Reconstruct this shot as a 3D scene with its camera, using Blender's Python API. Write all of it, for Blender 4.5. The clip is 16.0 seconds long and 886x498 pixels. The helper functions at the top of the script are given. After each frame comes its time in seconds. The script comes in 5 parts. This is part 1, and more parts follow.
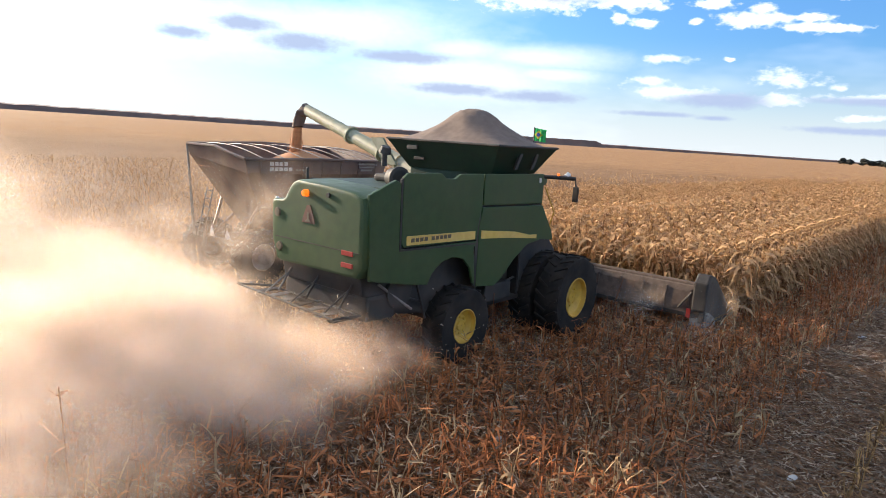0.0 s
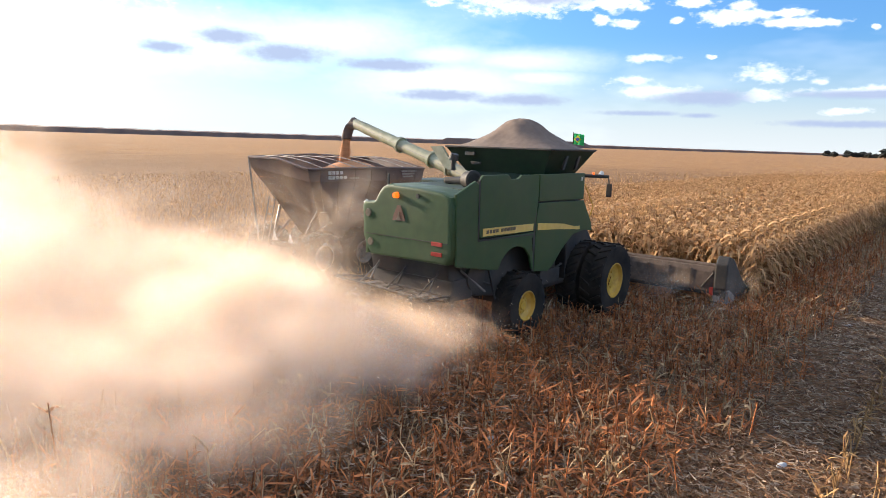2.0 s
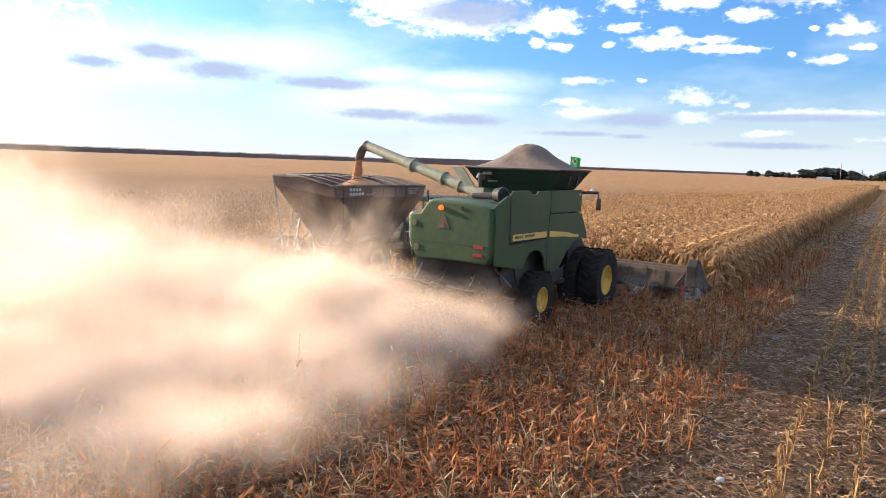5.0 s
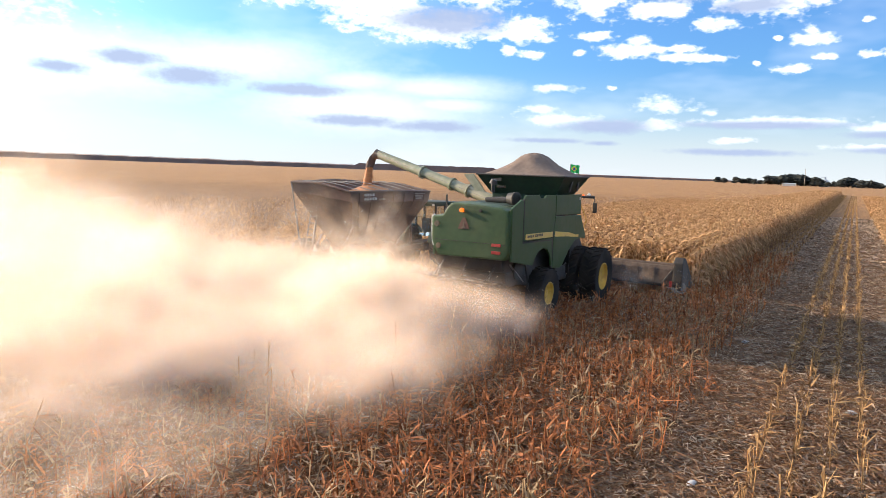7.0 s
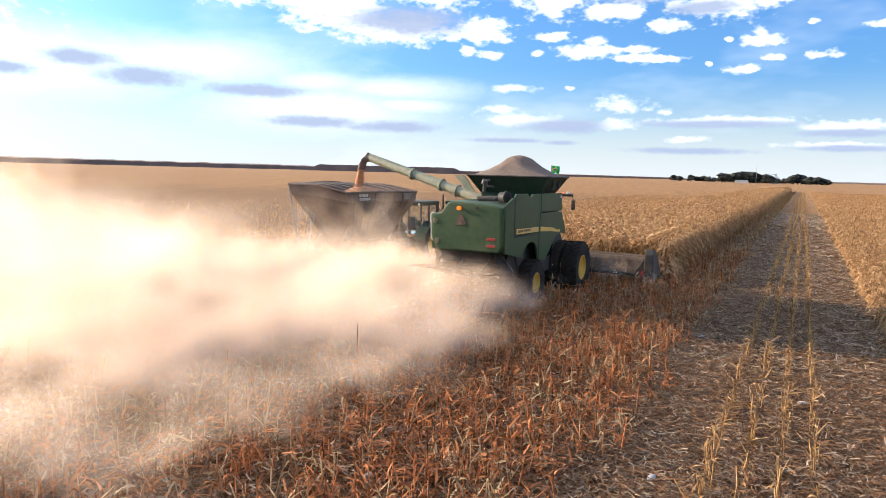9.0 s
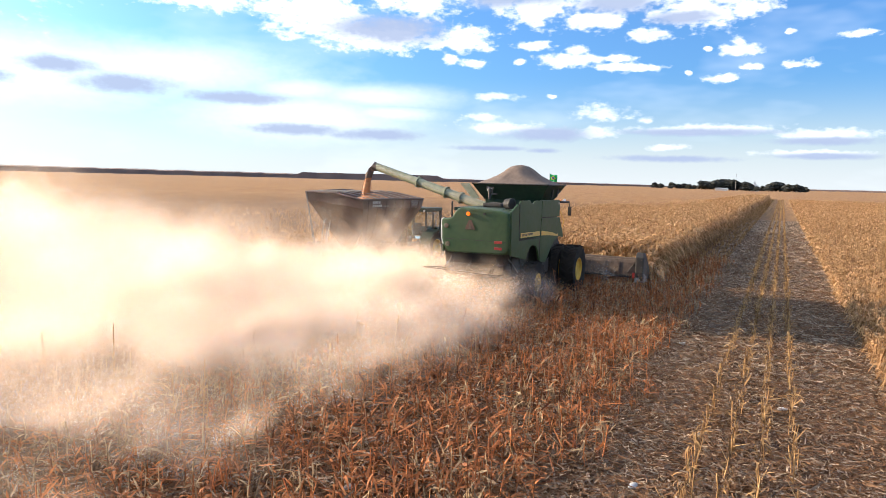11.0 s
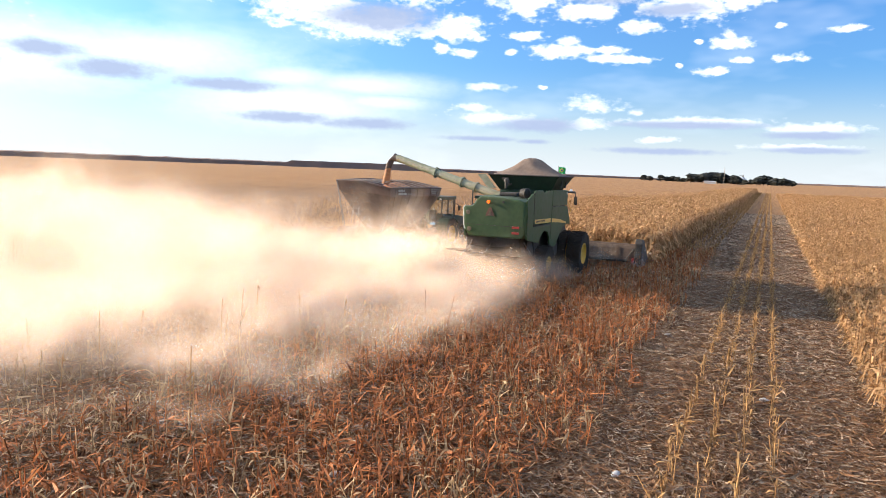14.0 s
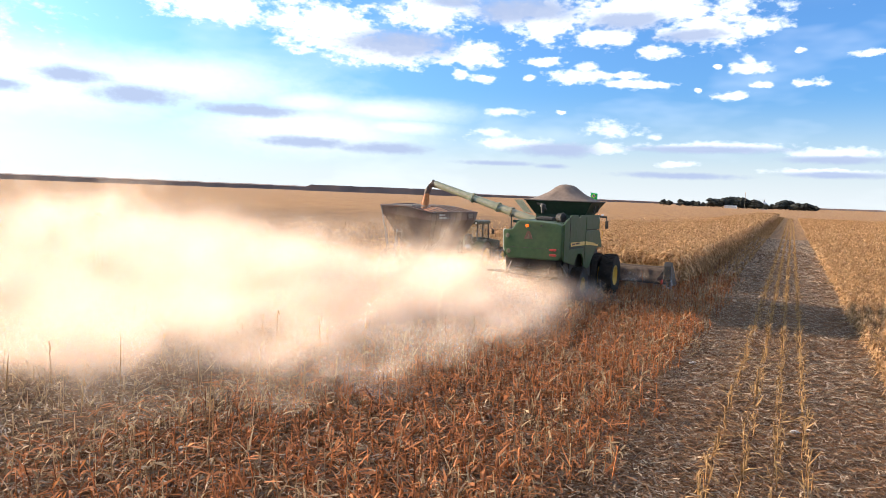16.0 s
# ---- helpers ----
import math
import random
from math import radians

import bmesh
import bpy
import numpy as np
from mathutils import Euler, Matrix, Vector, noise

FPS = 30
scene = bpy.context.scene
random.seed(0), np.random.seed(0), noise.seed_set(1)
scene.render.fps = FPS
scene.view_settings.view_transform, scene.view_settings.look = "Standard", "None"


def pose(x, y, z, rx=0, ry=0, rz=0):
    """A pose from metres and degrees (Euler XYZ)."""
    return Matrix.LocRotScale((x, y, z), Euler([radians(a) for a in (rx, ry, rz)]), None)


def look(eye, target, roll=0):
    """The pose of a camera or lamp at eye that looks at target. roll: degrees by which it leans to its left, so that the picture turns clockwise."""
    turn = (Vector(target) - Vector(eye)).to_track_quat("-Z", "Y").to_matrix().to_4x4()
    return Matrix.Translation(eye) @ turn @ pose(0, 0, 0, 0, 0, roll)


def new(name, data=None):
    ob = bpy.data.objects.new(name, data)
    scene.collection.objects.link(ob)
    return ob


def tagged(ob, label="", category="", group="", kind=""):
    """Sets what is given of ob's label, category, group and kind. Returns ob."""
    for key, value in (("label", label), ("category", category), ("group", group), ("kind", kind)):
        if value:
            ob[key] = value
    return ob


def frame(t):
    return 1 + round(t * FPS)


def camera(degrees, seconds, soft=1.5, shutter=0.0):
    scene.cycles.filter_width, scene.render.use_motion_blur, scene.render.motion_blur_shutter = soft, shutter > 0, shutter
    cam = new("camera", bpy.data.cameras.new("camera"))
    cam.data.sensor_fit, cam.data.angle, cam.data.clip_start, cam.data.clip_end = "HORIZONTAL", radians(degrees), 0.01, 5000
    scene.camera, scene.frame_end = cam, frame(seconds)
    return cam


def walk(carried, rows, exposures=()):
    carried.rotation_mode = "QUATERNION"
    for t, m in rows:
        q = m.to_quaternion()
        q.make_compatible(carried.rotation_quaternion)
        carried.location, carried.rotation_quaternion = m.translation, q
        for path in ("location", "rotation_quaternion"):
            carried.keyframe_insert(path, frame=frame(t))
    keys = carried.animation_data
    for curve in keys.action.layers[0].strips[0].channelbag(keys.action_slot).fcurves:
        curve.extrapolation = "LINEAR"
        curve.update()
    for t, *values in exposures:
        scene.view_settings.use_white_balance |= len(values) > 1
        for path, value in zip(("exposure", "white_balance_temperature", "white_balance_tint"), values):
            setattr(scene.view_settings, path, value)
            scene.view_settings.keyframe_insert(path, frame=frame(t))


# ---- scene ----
cam = camera(67.0, 16.0, 0.5)
PATH = [
    (0, 0.000, 0.000, 4.748, 80.406, -3.657, 40.052),
    (0.5, 0.037, -0.022, 4.732, 80.517, -3.284, 41.099),
    (1, 0.037, -0.005, 4.749, 82.038, -3.227, 40.474),
    (1.5, 0.097, -0.071, 4.700, 81.676, -2.117, 40.088),
    (2, 0.121, -0.011, 4.715, 80.959, -1.747, 38.959),
    (2.5, 0.089, 0.011, 4.698, 81.459, -0.883, 36.615),
    (3, 0.090, 0.036, 4.708, 80.862, 0.230, 35.595),
    (3.5, 0.070, 0.113, 4.721, 81.106, -1.037, 34.601),
    (4, 0.026, 0.144, 4.718, 81.811, -1.890, 34.312),
    (4.5, 0.012, 0.154, 4.707, 81.215, -2.403, 34.776),
    (5, 0.010, 0.152, 4.709, 82.703, -2.003, 33.865),
    (5.2, 0.011, 0.147, 4.706, 83.299, -1.875, 32.903),
    (7.3, -0.023, 0.258, 4.680, 83.231, -2.008, 30.968),
    (7.5, -0.036, 0.264, 4.684, 82.877, -1.964, 30.547),
    (8, -0.012, 0.252, 4.695, 82.227, -2.337, 31.092),
    (8.5, -0.023, 0.257, 4.689, 82.972, -2.265, 29.617),
    (9, -0.001, 0.285, 4.692, 83.467, -1.495, 28.255),
    (9.5, 0.001, 0.311, 4.689, 83.635, -0.456, 27.537),
    (9.7, 0.000, 0.325, 4.685, 84.078, -0.720, 26.544),
    (11.8, 0.025, 0.371, 4.701, 84.289, -1.958, 26.857),
    (12, 0.025, 0.362, 4.697, 84.560, -2.093, 26.669),
    (12.5, 0.068, 0.327, 4.692, 84.012, -2.288, 27.140),
    (13, 0.042, 0.319, 4.691, 84.984, -2.390, 26.560),
    (13.5, 0.071, 0.328, 4.686, 84.087, -2.303, 26.092),
    (14, 0.061, 0.352, 4.693, 83.331, -2.116, 25.977),
    (14.5, 0.005, 0.401, 4.705, 83.726, -2.988, 27.045),
    (15, -0.042, 0.395, 4.701, 84.832, -5.183, 27.787),
    (15.5, -0.041, 0.414, 4.689, 85.007, -3.064, 27.009),
    (16, -0.052, 0.419, 4.718, 85.335, -2.171, 27.534),
]
walk(cam, [(t, pose(*p)) for t, *p in PATH])

# ---- sky, sun ----
SUN_AZ, SUN_EL = 96.5, 16.8          # degrees left of +y, and above the horizon
world = bpy.data.worlds.new("sky")
scene.world = world
world.use_nodes = True
wt = world.node_tree
bg = wt.nodes["Background"]
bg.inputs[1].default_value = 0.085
sky = wt.nodes.new("ShaderNodeTexSky")
sky.sky_type = "NISHITA"
sky.sun_disc = False
sky.sun_elevation = radians(SUN_EL + 6)
sky.sun_rotation = radians(-SUN_AZ)
sky.air_density, sky.dust_density, sky.ozone_density = 1.0, 2.0, 2.5


def wn(kind, op=None, *ins):
    n = wt.nodes.new(kind)
    if op:
        n.operation = op
    for i, v in enumerate(ins):
        if v is None:
            continue
        if isinstance(v, bpy.types.NodeSocket):
            wt.links.new(v, n.inputs[i])
        else:
            n.inputs[i].default_value = v
    return n


def build_clouds():
    """Clouds by azimuth (left of +y) and elevation in degrees, broken up by noise."""
    tc = wn("ShaderNodeTexCoord")
    d = wn("ShaderNodeVectorMath", "NORMALIZE", tc.outputs["Generated"]).outputs[0]
    s = wn("ShaderNodeSeparateXYZ", None, d)
    nx = wn("ShaderNodeMath", "MULTIPLY", s.outputs[0], -1.0).outputs[0]
    az = wn("ShaderNodeMath", "MULTIPLY", wn("ShaderNodeMath", "ARCTAN2", nx, s.outputs[1]).outputs[0], 57.2958).outputs[0]
    el = wn("ShaderNodeMath", "MULTIPLY", wn("ShaderNodeMath", "ARCSINE", s.outputs[2]).outputs[0], 57.2958).outputs[0]
    v = wn("ShaderNodeCombineXYZ", None, az, el).outputs[0]

    def noise_tex(scale, detail, rough, stretch=(1, 1, 1)):
        m = wn("ShaderNodeVectorMath", "MULTIPLY", v, stretch).outputs[0]
        n = wt.nodes.new("ShaderNodeTexNoise")
        n.inputs["Scale"].default_value, n.inputs["Detail"].default_value, n.inputs["Roughness"].default_value = scale, detail, rough
        wt.links.new(m, n.inputs["Vector"])
        return n
    n1 = noise_tex(0.5, 5.0, 0.55, (1, 1.9, 1))

    n3 = noise_tex(1.6, 4.0, 0.5, (1, 1.7, 1))

    def field(clouds):
        low = None
        for a, e, hw, hh in clouds:
            q = wn("ShaderNodeVectorMath", "MULTIPLY_ADD", v, (1 / hw, 1 / hh, 0), (-a / hw, -e / hh, 0)).outputs[0]
            ln = wn("ShaderNodeVectorMath", "LENGTH", q).outputs[1]
            low = ln if low is None else wn("ShaderNodeMath", "SMOOTH_MIN", low, ln, 0.25).outputs[0]
        return low
    high_bank = ((38.1, 13.2, 4.1, 2.0), (32.9, 11.4, 5.4, 1.0), (25.3, 11.7, 2.0, 1.0), (46.4, 13.9, 5.0, 1.2), (29.2, 14.8, 4.1, 1.4), (19.8, 14.0, 2.7, 1.3),
                 (14.9, 12.9, 2.2, .7), (10.3, 11.9, 1.7, .5), (6.6, 13.5, 3.2, 1.3), (3.2, 13.4, 1.9, .6), (11.7, 14.9, 8.2, 1.2))
    small_puffs = ((19.4, 11.1, 1.7, .36), (16.9, 10.0, 2.3, .55), (12.2, 9.4, 2.7, .36), (16.1, 10.8, 1.0, .32), (24.5, 9.7, 1.1, .41), (26.5, 10.0, .6, .41),
                   (20.6, 9.9, .55, .27), (10.0, 9.3, .45, .27), (12.6, 10.1, 1.1, .27), (3.6, 10.4, 1.5, .45), (3.8, 11.1, .55, .36), (2.7, 9.2, .7, .23),
                   (4.7, 8.4, 1.4, .32), (-.5, 9.2, 1.3, .3), (-4.1, 11.1, 1.1, .27), (.3, 11.6, .36, .2), (6.0, 10.6, .32, .2), (7.3, 8.9, .32, .2), (17.9, 7.1, .45, .2))
    low_bank = ((22.3, 7.1, 1.7, .27), (13.9, 5.8, 1.9, .6), (23.8, 5.4, 1.6, .36), (21.4, 4.5, 3.6, .45), (14.1, 4.2, 1.8, .45), (5.5, 4.5, 5.0, .34),
                (-2.5, 4.1, 3.3, .42), (8.6, 3.1, 1.4, .23), (-1.9, 2.7, 3.5, .23), (10.2, 5.2, .55, .23), (-14, 6.0, 5, .7), (-24, 9, 6, 1.2), (72, 11, 10, 2.5))
    # thin white cloud, plus patches that paint the sun's glow around it
    sunward_cloud_glow = ((32.4, 6.8, 3.9, .6), (31.4, 5.5, 2.5, .4), (50.2, 8.0, 7.7, 1.2), (58.2, 7.5, 6.4, 1.5), (38.9, 5.1, 5.4, 1.2), (38.9, 7.1, 2.7, .6))
    white, low_white, pale = field(high_bank + small_puffs), field(low_bank), field(sunward_cloud_glow)
    high_shade = ((31.7, 12.1, 5.2, 1.2), (21.3, 15.0, 5.0, 1.0), (13.0, 14.3, 3.6, .8), (7.8, 13.0, 2.7, .55), (27.4, 15.6, 2.7, .55))
    low_shade = ((56.5, 7.7, 2.7, .65), (52.0, 6.7, 3.9, .8), (43.6, 6.2, 4.3, .55), (61.0, 6.6, 2.0, .55),
                 (39.1, 3.9, 4.0, .5), (32.6, 3.7, 4.0, .5), (18.2, 4.1, 4.0, .6), (6.3, 4.3, 6.2, .32), (-2.5, 3.6, 3.6, .32), (-2.6, 2.5, 3.6, .28),
                 (8.3, 2.2, 4.6, .28), (22.8, 2.8, 3.5, .22), (18.6, 2.7, 1.4, .22))
    grey = field(high_shade + low_shade)

    def ramp(low, a, b, gain):
        w = wn("ShaderNodeMath", "MULTIPLY_ADD", n1.outputs[0], -3.2 * gain, 2.5 * gain).outputs[0]
        w = wn("ShaderNodeMath", "MULTIPLY_ADD", n3.outputs[0], -1.6 * gain, w).outputs[0]
        t = wn("ShaderNodeMath", "ADD", low, w).outputs[0]
        r = wt.nodes.new("ShaderNodeMapRange")
        r.interpolation_type = "SMOOTHSTEP"
        wt.links.new(t, r.inputs[0])
        r.inputs[1].default_value, r.inputs[2].default_value, r.inputs[3].default_value, r.inputs[4].default_value = a, b, 1.0, 0.0
        return r.outputs[0]
    wm, lm, gm, pm = ramp(white, 0.5, 1.4, 0.85), ramp(low_white, 0.4, 1.5, 0.9), ramp(grey, 0.4, 1.4, 0.34), ramp(pale, 0.0, 2.6, 0.2)
    # broken cloud all round above the view, denser with height, added for fill light
    over = noise_tex(0.085, 5.0, 0.55, (1, 1.4, 1))
    lift = wt.nodes.new("ShaderNodeMapRange")
    lift.interpolation_type = "SMOOTHSTEP"
    wt.links.new(el, lift.inputs[0])
    lift.inputs[1].default_value, lift.inputs[2].default_value = 14.0, 26.0
    broken = wt.nodes.new("ShaderNodeMapRange")
    broken.interpolation_type = "SMOOTHSTEP"
    wt.links.new(over.outputs[0], broken.inputs[0])
    broken.inputs[1].default_value, broken.inputs[2].default_value = 0.43, 0.60
    fill_cloud = wn("ShaderNodeMath", "MULTIPLY", lift.outputs[0], broken.outputs[0]).outputs[0]
    # high thin cloud all over, the same on every side
    n2 = noise_tex(0.05, 4.0, 0.6, (1, 3, 1))
    thin = wt.nodes.new("ShaderNodeMapRange")
    wt.links.new(n2.outputs[0], thin.inputs[0])
    thin.inputs[1].default_value, thin.inputs[2].default_value, thin.inputs[4].default_value = 0.5, 0.8, 0.35
    tint = wn("ShaderNodeVectorMath", "MULTIPLY", sky.outputs[0], SKY_TINT).outputs[0]

    def mix(f, a, b):
        m = wt.nodes.new("ShaderNodeMix")
        m.data_type = "RGBA"
        wt.links.new(f, m.inputs[0])
        for i, val in ((6, a), (7, b)):
            if isinstance(val, bpy.types.NodeSocket):
                wt.links.new(val, m.inputs[i])
            else:
                m.inputs[i].default_value = val
        return m.outputs[2]
    haze = wt.nodes.new("ShaderNodeMapRange")       # pale air low over the horizon, all round
    haze.interpolation_type = "SMOOTHSTEP"
    wt.links.new(el, haze.inputs[0])
    haze.inputs[1].default_value, haze.inputs[2].default_value, haze.inputs[3].default_value, haze.inputs[4].default_value = -1.0, 9.0, 0.8, 0.0
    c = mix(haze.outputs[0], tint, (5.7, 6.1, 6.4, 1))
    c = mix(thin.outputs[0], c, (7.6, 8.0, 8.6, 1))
    c = mix(wn('ShaderNodeMath', 'MULTIPLY', fill_cloud, .9).outputs[0], c, (7.4, 7.6, 7.9, 1))
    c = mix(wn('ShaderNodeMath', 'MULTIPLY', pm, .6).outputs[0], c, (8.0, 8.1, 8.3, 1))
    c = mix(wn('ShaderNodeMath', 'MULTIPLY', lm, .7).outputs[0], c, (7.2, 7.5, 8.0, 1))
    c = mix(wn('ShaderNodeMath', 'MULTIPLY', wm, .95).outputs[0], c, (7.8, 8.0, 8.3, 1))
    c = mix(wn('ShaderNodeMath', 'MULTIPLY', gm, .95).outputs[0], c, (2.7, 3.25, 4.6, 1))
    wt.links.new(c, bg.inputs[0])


SKY_TINT = (0.50, 0.86, 1.27)
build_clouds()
sun = new("sun", bpy.data.lights.new("sun", "SUN"))
sun.data.energy, sun.data.angle, sun.data.color = 4.7, radians(1.0), (1.0, 0.80, 0.59)
sun.matrix_world = look((0, 0, 60), (math.sin(radians(SUN_AZ)) * 100, -math.cos(radians(SUN_AZ)) * 100, 60 - 100 * math.tan(radians(SUN_EL))))
scene.view_settings.exposure = 1.18
scene.cycles.transparent_max_bounces = 96


# ---- materials ----
def material(name, c1, c2, scale=6.0, rough=0.6, metal=0.0, bump=0.0, stretch=(1, 1, 1), dust=None, island=0.0, spec=0.5):
    """A surface whose colour varies at two scales between c1 and c2. dust: colour and share of a fine deposit."""
    m = bpy.data.materials.new(name)
    m.use_nodes = True
    t = m.node_tree
    b = t.nodes["Principled BSDF"]
    b.inputs["Metallic"].default_value = metal
    b.inputs["Specular IOR Level"].default_value = spec
    tc, mp = t.nodes.new("ShaderNodeTexCoord"), t.nodes.new("ShaderNodeMapping")
    mp.inputs["Scale"].default_value = stretch
    t.links.new(tc.outputs["Object"], mp.inputs[0])

    def tex(s, detail):
        n = t.nodes.new("ShaderNodeTexNoise")
        n.inputs["Scale"].default_value, n.inputs["Detail"].default_value = s, detail
        t.links.new(mp.outputs[0], n.inputs["Vector"])
        return n.outputs[0]

    def mixc(f, a, bb):
        x = t.nodes.new("ShaderNodeMix")
        x.data_type = "RGBA"
        t.links.new(f, x.inputs[0])
        for i, val in ((6, a), (7, bb)):
            if isinstance(val, bpy.types.NodeSocket):
                t.links.new(val, x.inputs[i])
            else:
                x.inputs[i].default_value = (*val, 1)
        return x.outputs[2]

    def sharpen(sock, lo, hi, out=1.0):
        r = t.nodes.new("ShaderNodeMapRange")
        t.links.new(sock, r.inputs[0])
        r.inputs[1].default_value, r.inputs[2].default_value, r.inputs[4].default_value = lo, hi, out
        return r.outputs[0]
    big, fine = tex(scale * 0.17, 3), tex(scale, 6)
    col = mixc(sharpen(fine, 0.35, 0.65), c1, c2)
    if island:
        g = t.nodes.new("ShaderNodeNewGeometry")
        col2 = mixc(g.outputs["Random Per Island"], c1, c2)
        x = t.nodes.new("ShaderNodeMix")
        x.data_type = "RGBA"
        x.inputs[0].default_value = island
        t.links.new(col, x.inputs[6]), t.links.new(col2, x.inputs[7])
        col = x.outputs[2]
    if dust:
        col = mixc(sharpen(big, 0.3, 0.75, dust[1]), col, dust[0])
    t.links.new(col, b.inputs["Base Color"])
    t.links.new(sharpen(fine, 0.2, 0.8, 1.0), (rr := t.nodes.new("ShaderNodeMath")).inputs[0])
    rr.operation = "MULTIPLY_ADD"
    rr.inputs[1].default_value, rr.inputs[2].default_value = 0.18, rough - 0.09
    t.links.new(rr.outputs[0], b.inputs["Roughness"])
    if bump:
        bn = t.nodes.new("ShaderNodeBump")
        bn.inputs["Strength"].default_value, bn.inputs["Distance"].default_value = bump, 0.02
        t.links.new(fine, bn.inputs["Height"])
        t.links.new(bn.outputs[0], b.inputs["Normal"])
    return m


def leafy(name, c1, c2, share=0.35):
    """Dry leaf or straw: light passes through it in part; each piece has its own tone."""
    m = material(name, c1, c2, 9.0, 0.7, 0.0, 0.0, island=0.75, spec=0.25)
    t = m.node_tree
    b, out = t.nodes["Principled BSDF"], t.nodes["Material Output"]
    tr, mx = t.nodes.new("ShaderNodeBsdfTranslucent"), t.nodes.new("ShaderNodeMixShader")
    t.links.new(b.inputs["Base Color"].links[0].from_socket, tr.inputs[0])
    mx.inputs[0].default_value = share
    t.links.new(b.outputs[0], mx.inputs[1]), t.links.new(tr.outputs[0], mx.inputs[2])
    t.links.new(mx.outputs[0], out.inputs[0])
    return m


def dust_material(name, colour, strength):
    """Airborne dust: soft patches, thinnest at their rims, broken up by noise."""
    m = bpy.data.materials.new(name)
    m.use_nodes = True
    t = m.node_tree
    t.nodes.remove(t.nodes["Principled BSDF"])
    out = t.nodes["Material Output"]
    at = t.nodes.new("ShaderNodeAttribute")
    at.attribute_name = "softness"
    tc = t.nodes.new("ShaderNodeTexCoord")
    n = t.nodes.new("ShaderNodeTexNoise")
    n.inputs["Scale"].default_value, n.inputs["Detail"].default_value, n.inputs["Roughness"].default_value = 0.75, 5.0, 0.55
    t.links.new(tc.outputs["Object"], n.inputs["Vector"])
    r = t.nodes.new("ShaderNodeMapRange")
    r.interpolation_type = "SMOOTHSTEP"
    r.inputs[1].default_value, r.inputs[2].default_value, r.inputs[3].default_value = 0.32, 0.66, 0.12
    t.links.new(n.outputs[0], r.inputs[0])
    sm = t.nodes.new("ShaderNodeMapRange")
    sm.interpolation_type = "SMOOTHSTEP"
    sm.inputs[2].default_value = 1.0
    sm.inputs[4].default_value = strength
    t.links.new(at.outputs["Fac"], sm.inputs[0])
    mul = t.nodes.new("ShaderNodeMath")
    mul.operation = "MULTIPLY"
    t.links.new(sm.outputs[0], mul.inputs[0]), t.links.new(r.outputs[0], mul.inputs[1])
    df, tl, tp = t.nodes.new("ShaderNodeBsdfDiffuse"), t.nodes.new("ShaderNodeBsdfTranslucent"), t.nodes.new("ShaderNodeBsdfTransparent")
    df.inputs[0].default_value = tl.inputs[0].default_value = (*colour, 1)
    a, b = t.nodes.new("ShaderNodeMixShader"), t.nodes.new("ShaderNodeMixShader")
    a.inputs[0].default_value = 0.8      # most of the light is passed on forwards
    t.links.new(df.outputs[0], a.inputs[1]), t.links.new(tl.outputs[0], a.inputs[2])
    t.links.new(mul.outputs[0], b.inputs[0]), t.links.new(tp.outputs[0], b.inputs[1]), t.links.new(a.outputs[0], b.inputs[2])
    t.links.new(b.outputs[0], out.inputs[0])
    return m


def glowing(name, colour, strength):
    m = material(name, colour, colour, 4, 0.3)
    b = m.node_tree.nodes["Principled BSDF"]
    b.inputs["Emission Color"].default_value, b.inputs["Emission Strength"].default_value = (*colour, 1), strength
    return m


def glass_material(name):
    m = bpy.data.materials.new(name)
    m.use_nodes = True
    b = m.node_tree.nodes["Principled BSDF"]
    b.inputs["Base Color"].default_value = (0.75, 0.82, 0.8, 1)
    b.inputs["Transmission Weight"].default_value, b.inputs["Roughness"].default_value, b.inputs["IOR"].default_value = 0.92, 0.05, 1.1
    return m


FIELD_DUST = (0.36, 0.27, 0.19)
M_GREEN = material("green_paint", (0.028, 0.063, 0.019), (0.040, 0.080, 0.025), 5, 0.5, 0, 0.02, dust=((0.13, 0.115, 0.06), 0.26), spec=0.35)
M_GREEN_DARK = material("dark_green_steel", (0.006, 0.024, 0.013), (0.011, 0.036, 0.018), 5, 0.55, 0, 0.02, dust=(FIELD_DUST, 0.06), spec=0.3)
M_AUGER = material("dusty_green_tube", (0.19, 0.225, 0.13), (0.31, 0.325, 0.22), 4, 0.6, 0, 0.02, dust=(FIELD_DUST, 0.45))
M_YELLOW = material("yellow_paint", (0.56, 0.31, 0.02), (0.70, 0.42, 0.035), 7, 0.5, 0, 0.02, dust=(FIELD_DUST, 0.3))
M_STRIPE = material("yellow_stripe", (0.70, 0.46, 0.09), (0.78, 0.54, 0.14), 7, 0.4, 0, 0.0, dust=(FIELD_DUST, 0.3))
M_BLACK = material("black_steel", (0.010, 0.010, 0.010), (0.022, 0.020, 0.018), 8, 0.65, 0, 0.05, dust=(FIELD_DUST, 0.16))
M_RUBBER = material("black_rubber", (0.009, 0.008, 0.0075), (0.018, 0.016, 0.014), 12, 0.9, 0, 0.15, dust=((0.12, 0.09, 0.065), 0.3), spec=0.25)
M_GREY = material("grey_steel", (0.16, 0.15, 0.14), (0.28, 0.26, 0.24), 7, 0.5, 0.3, 0.05, dust=(FIELD_DUST, 0.45))
M_CANVAS = material("brown_canvas", (0.115, 0.080, 0.062), (0.17, 0.122, 0.095), 7, 0.9, 0, 0.5, dust=((0.24, 0.18, 0.14), 0.5))
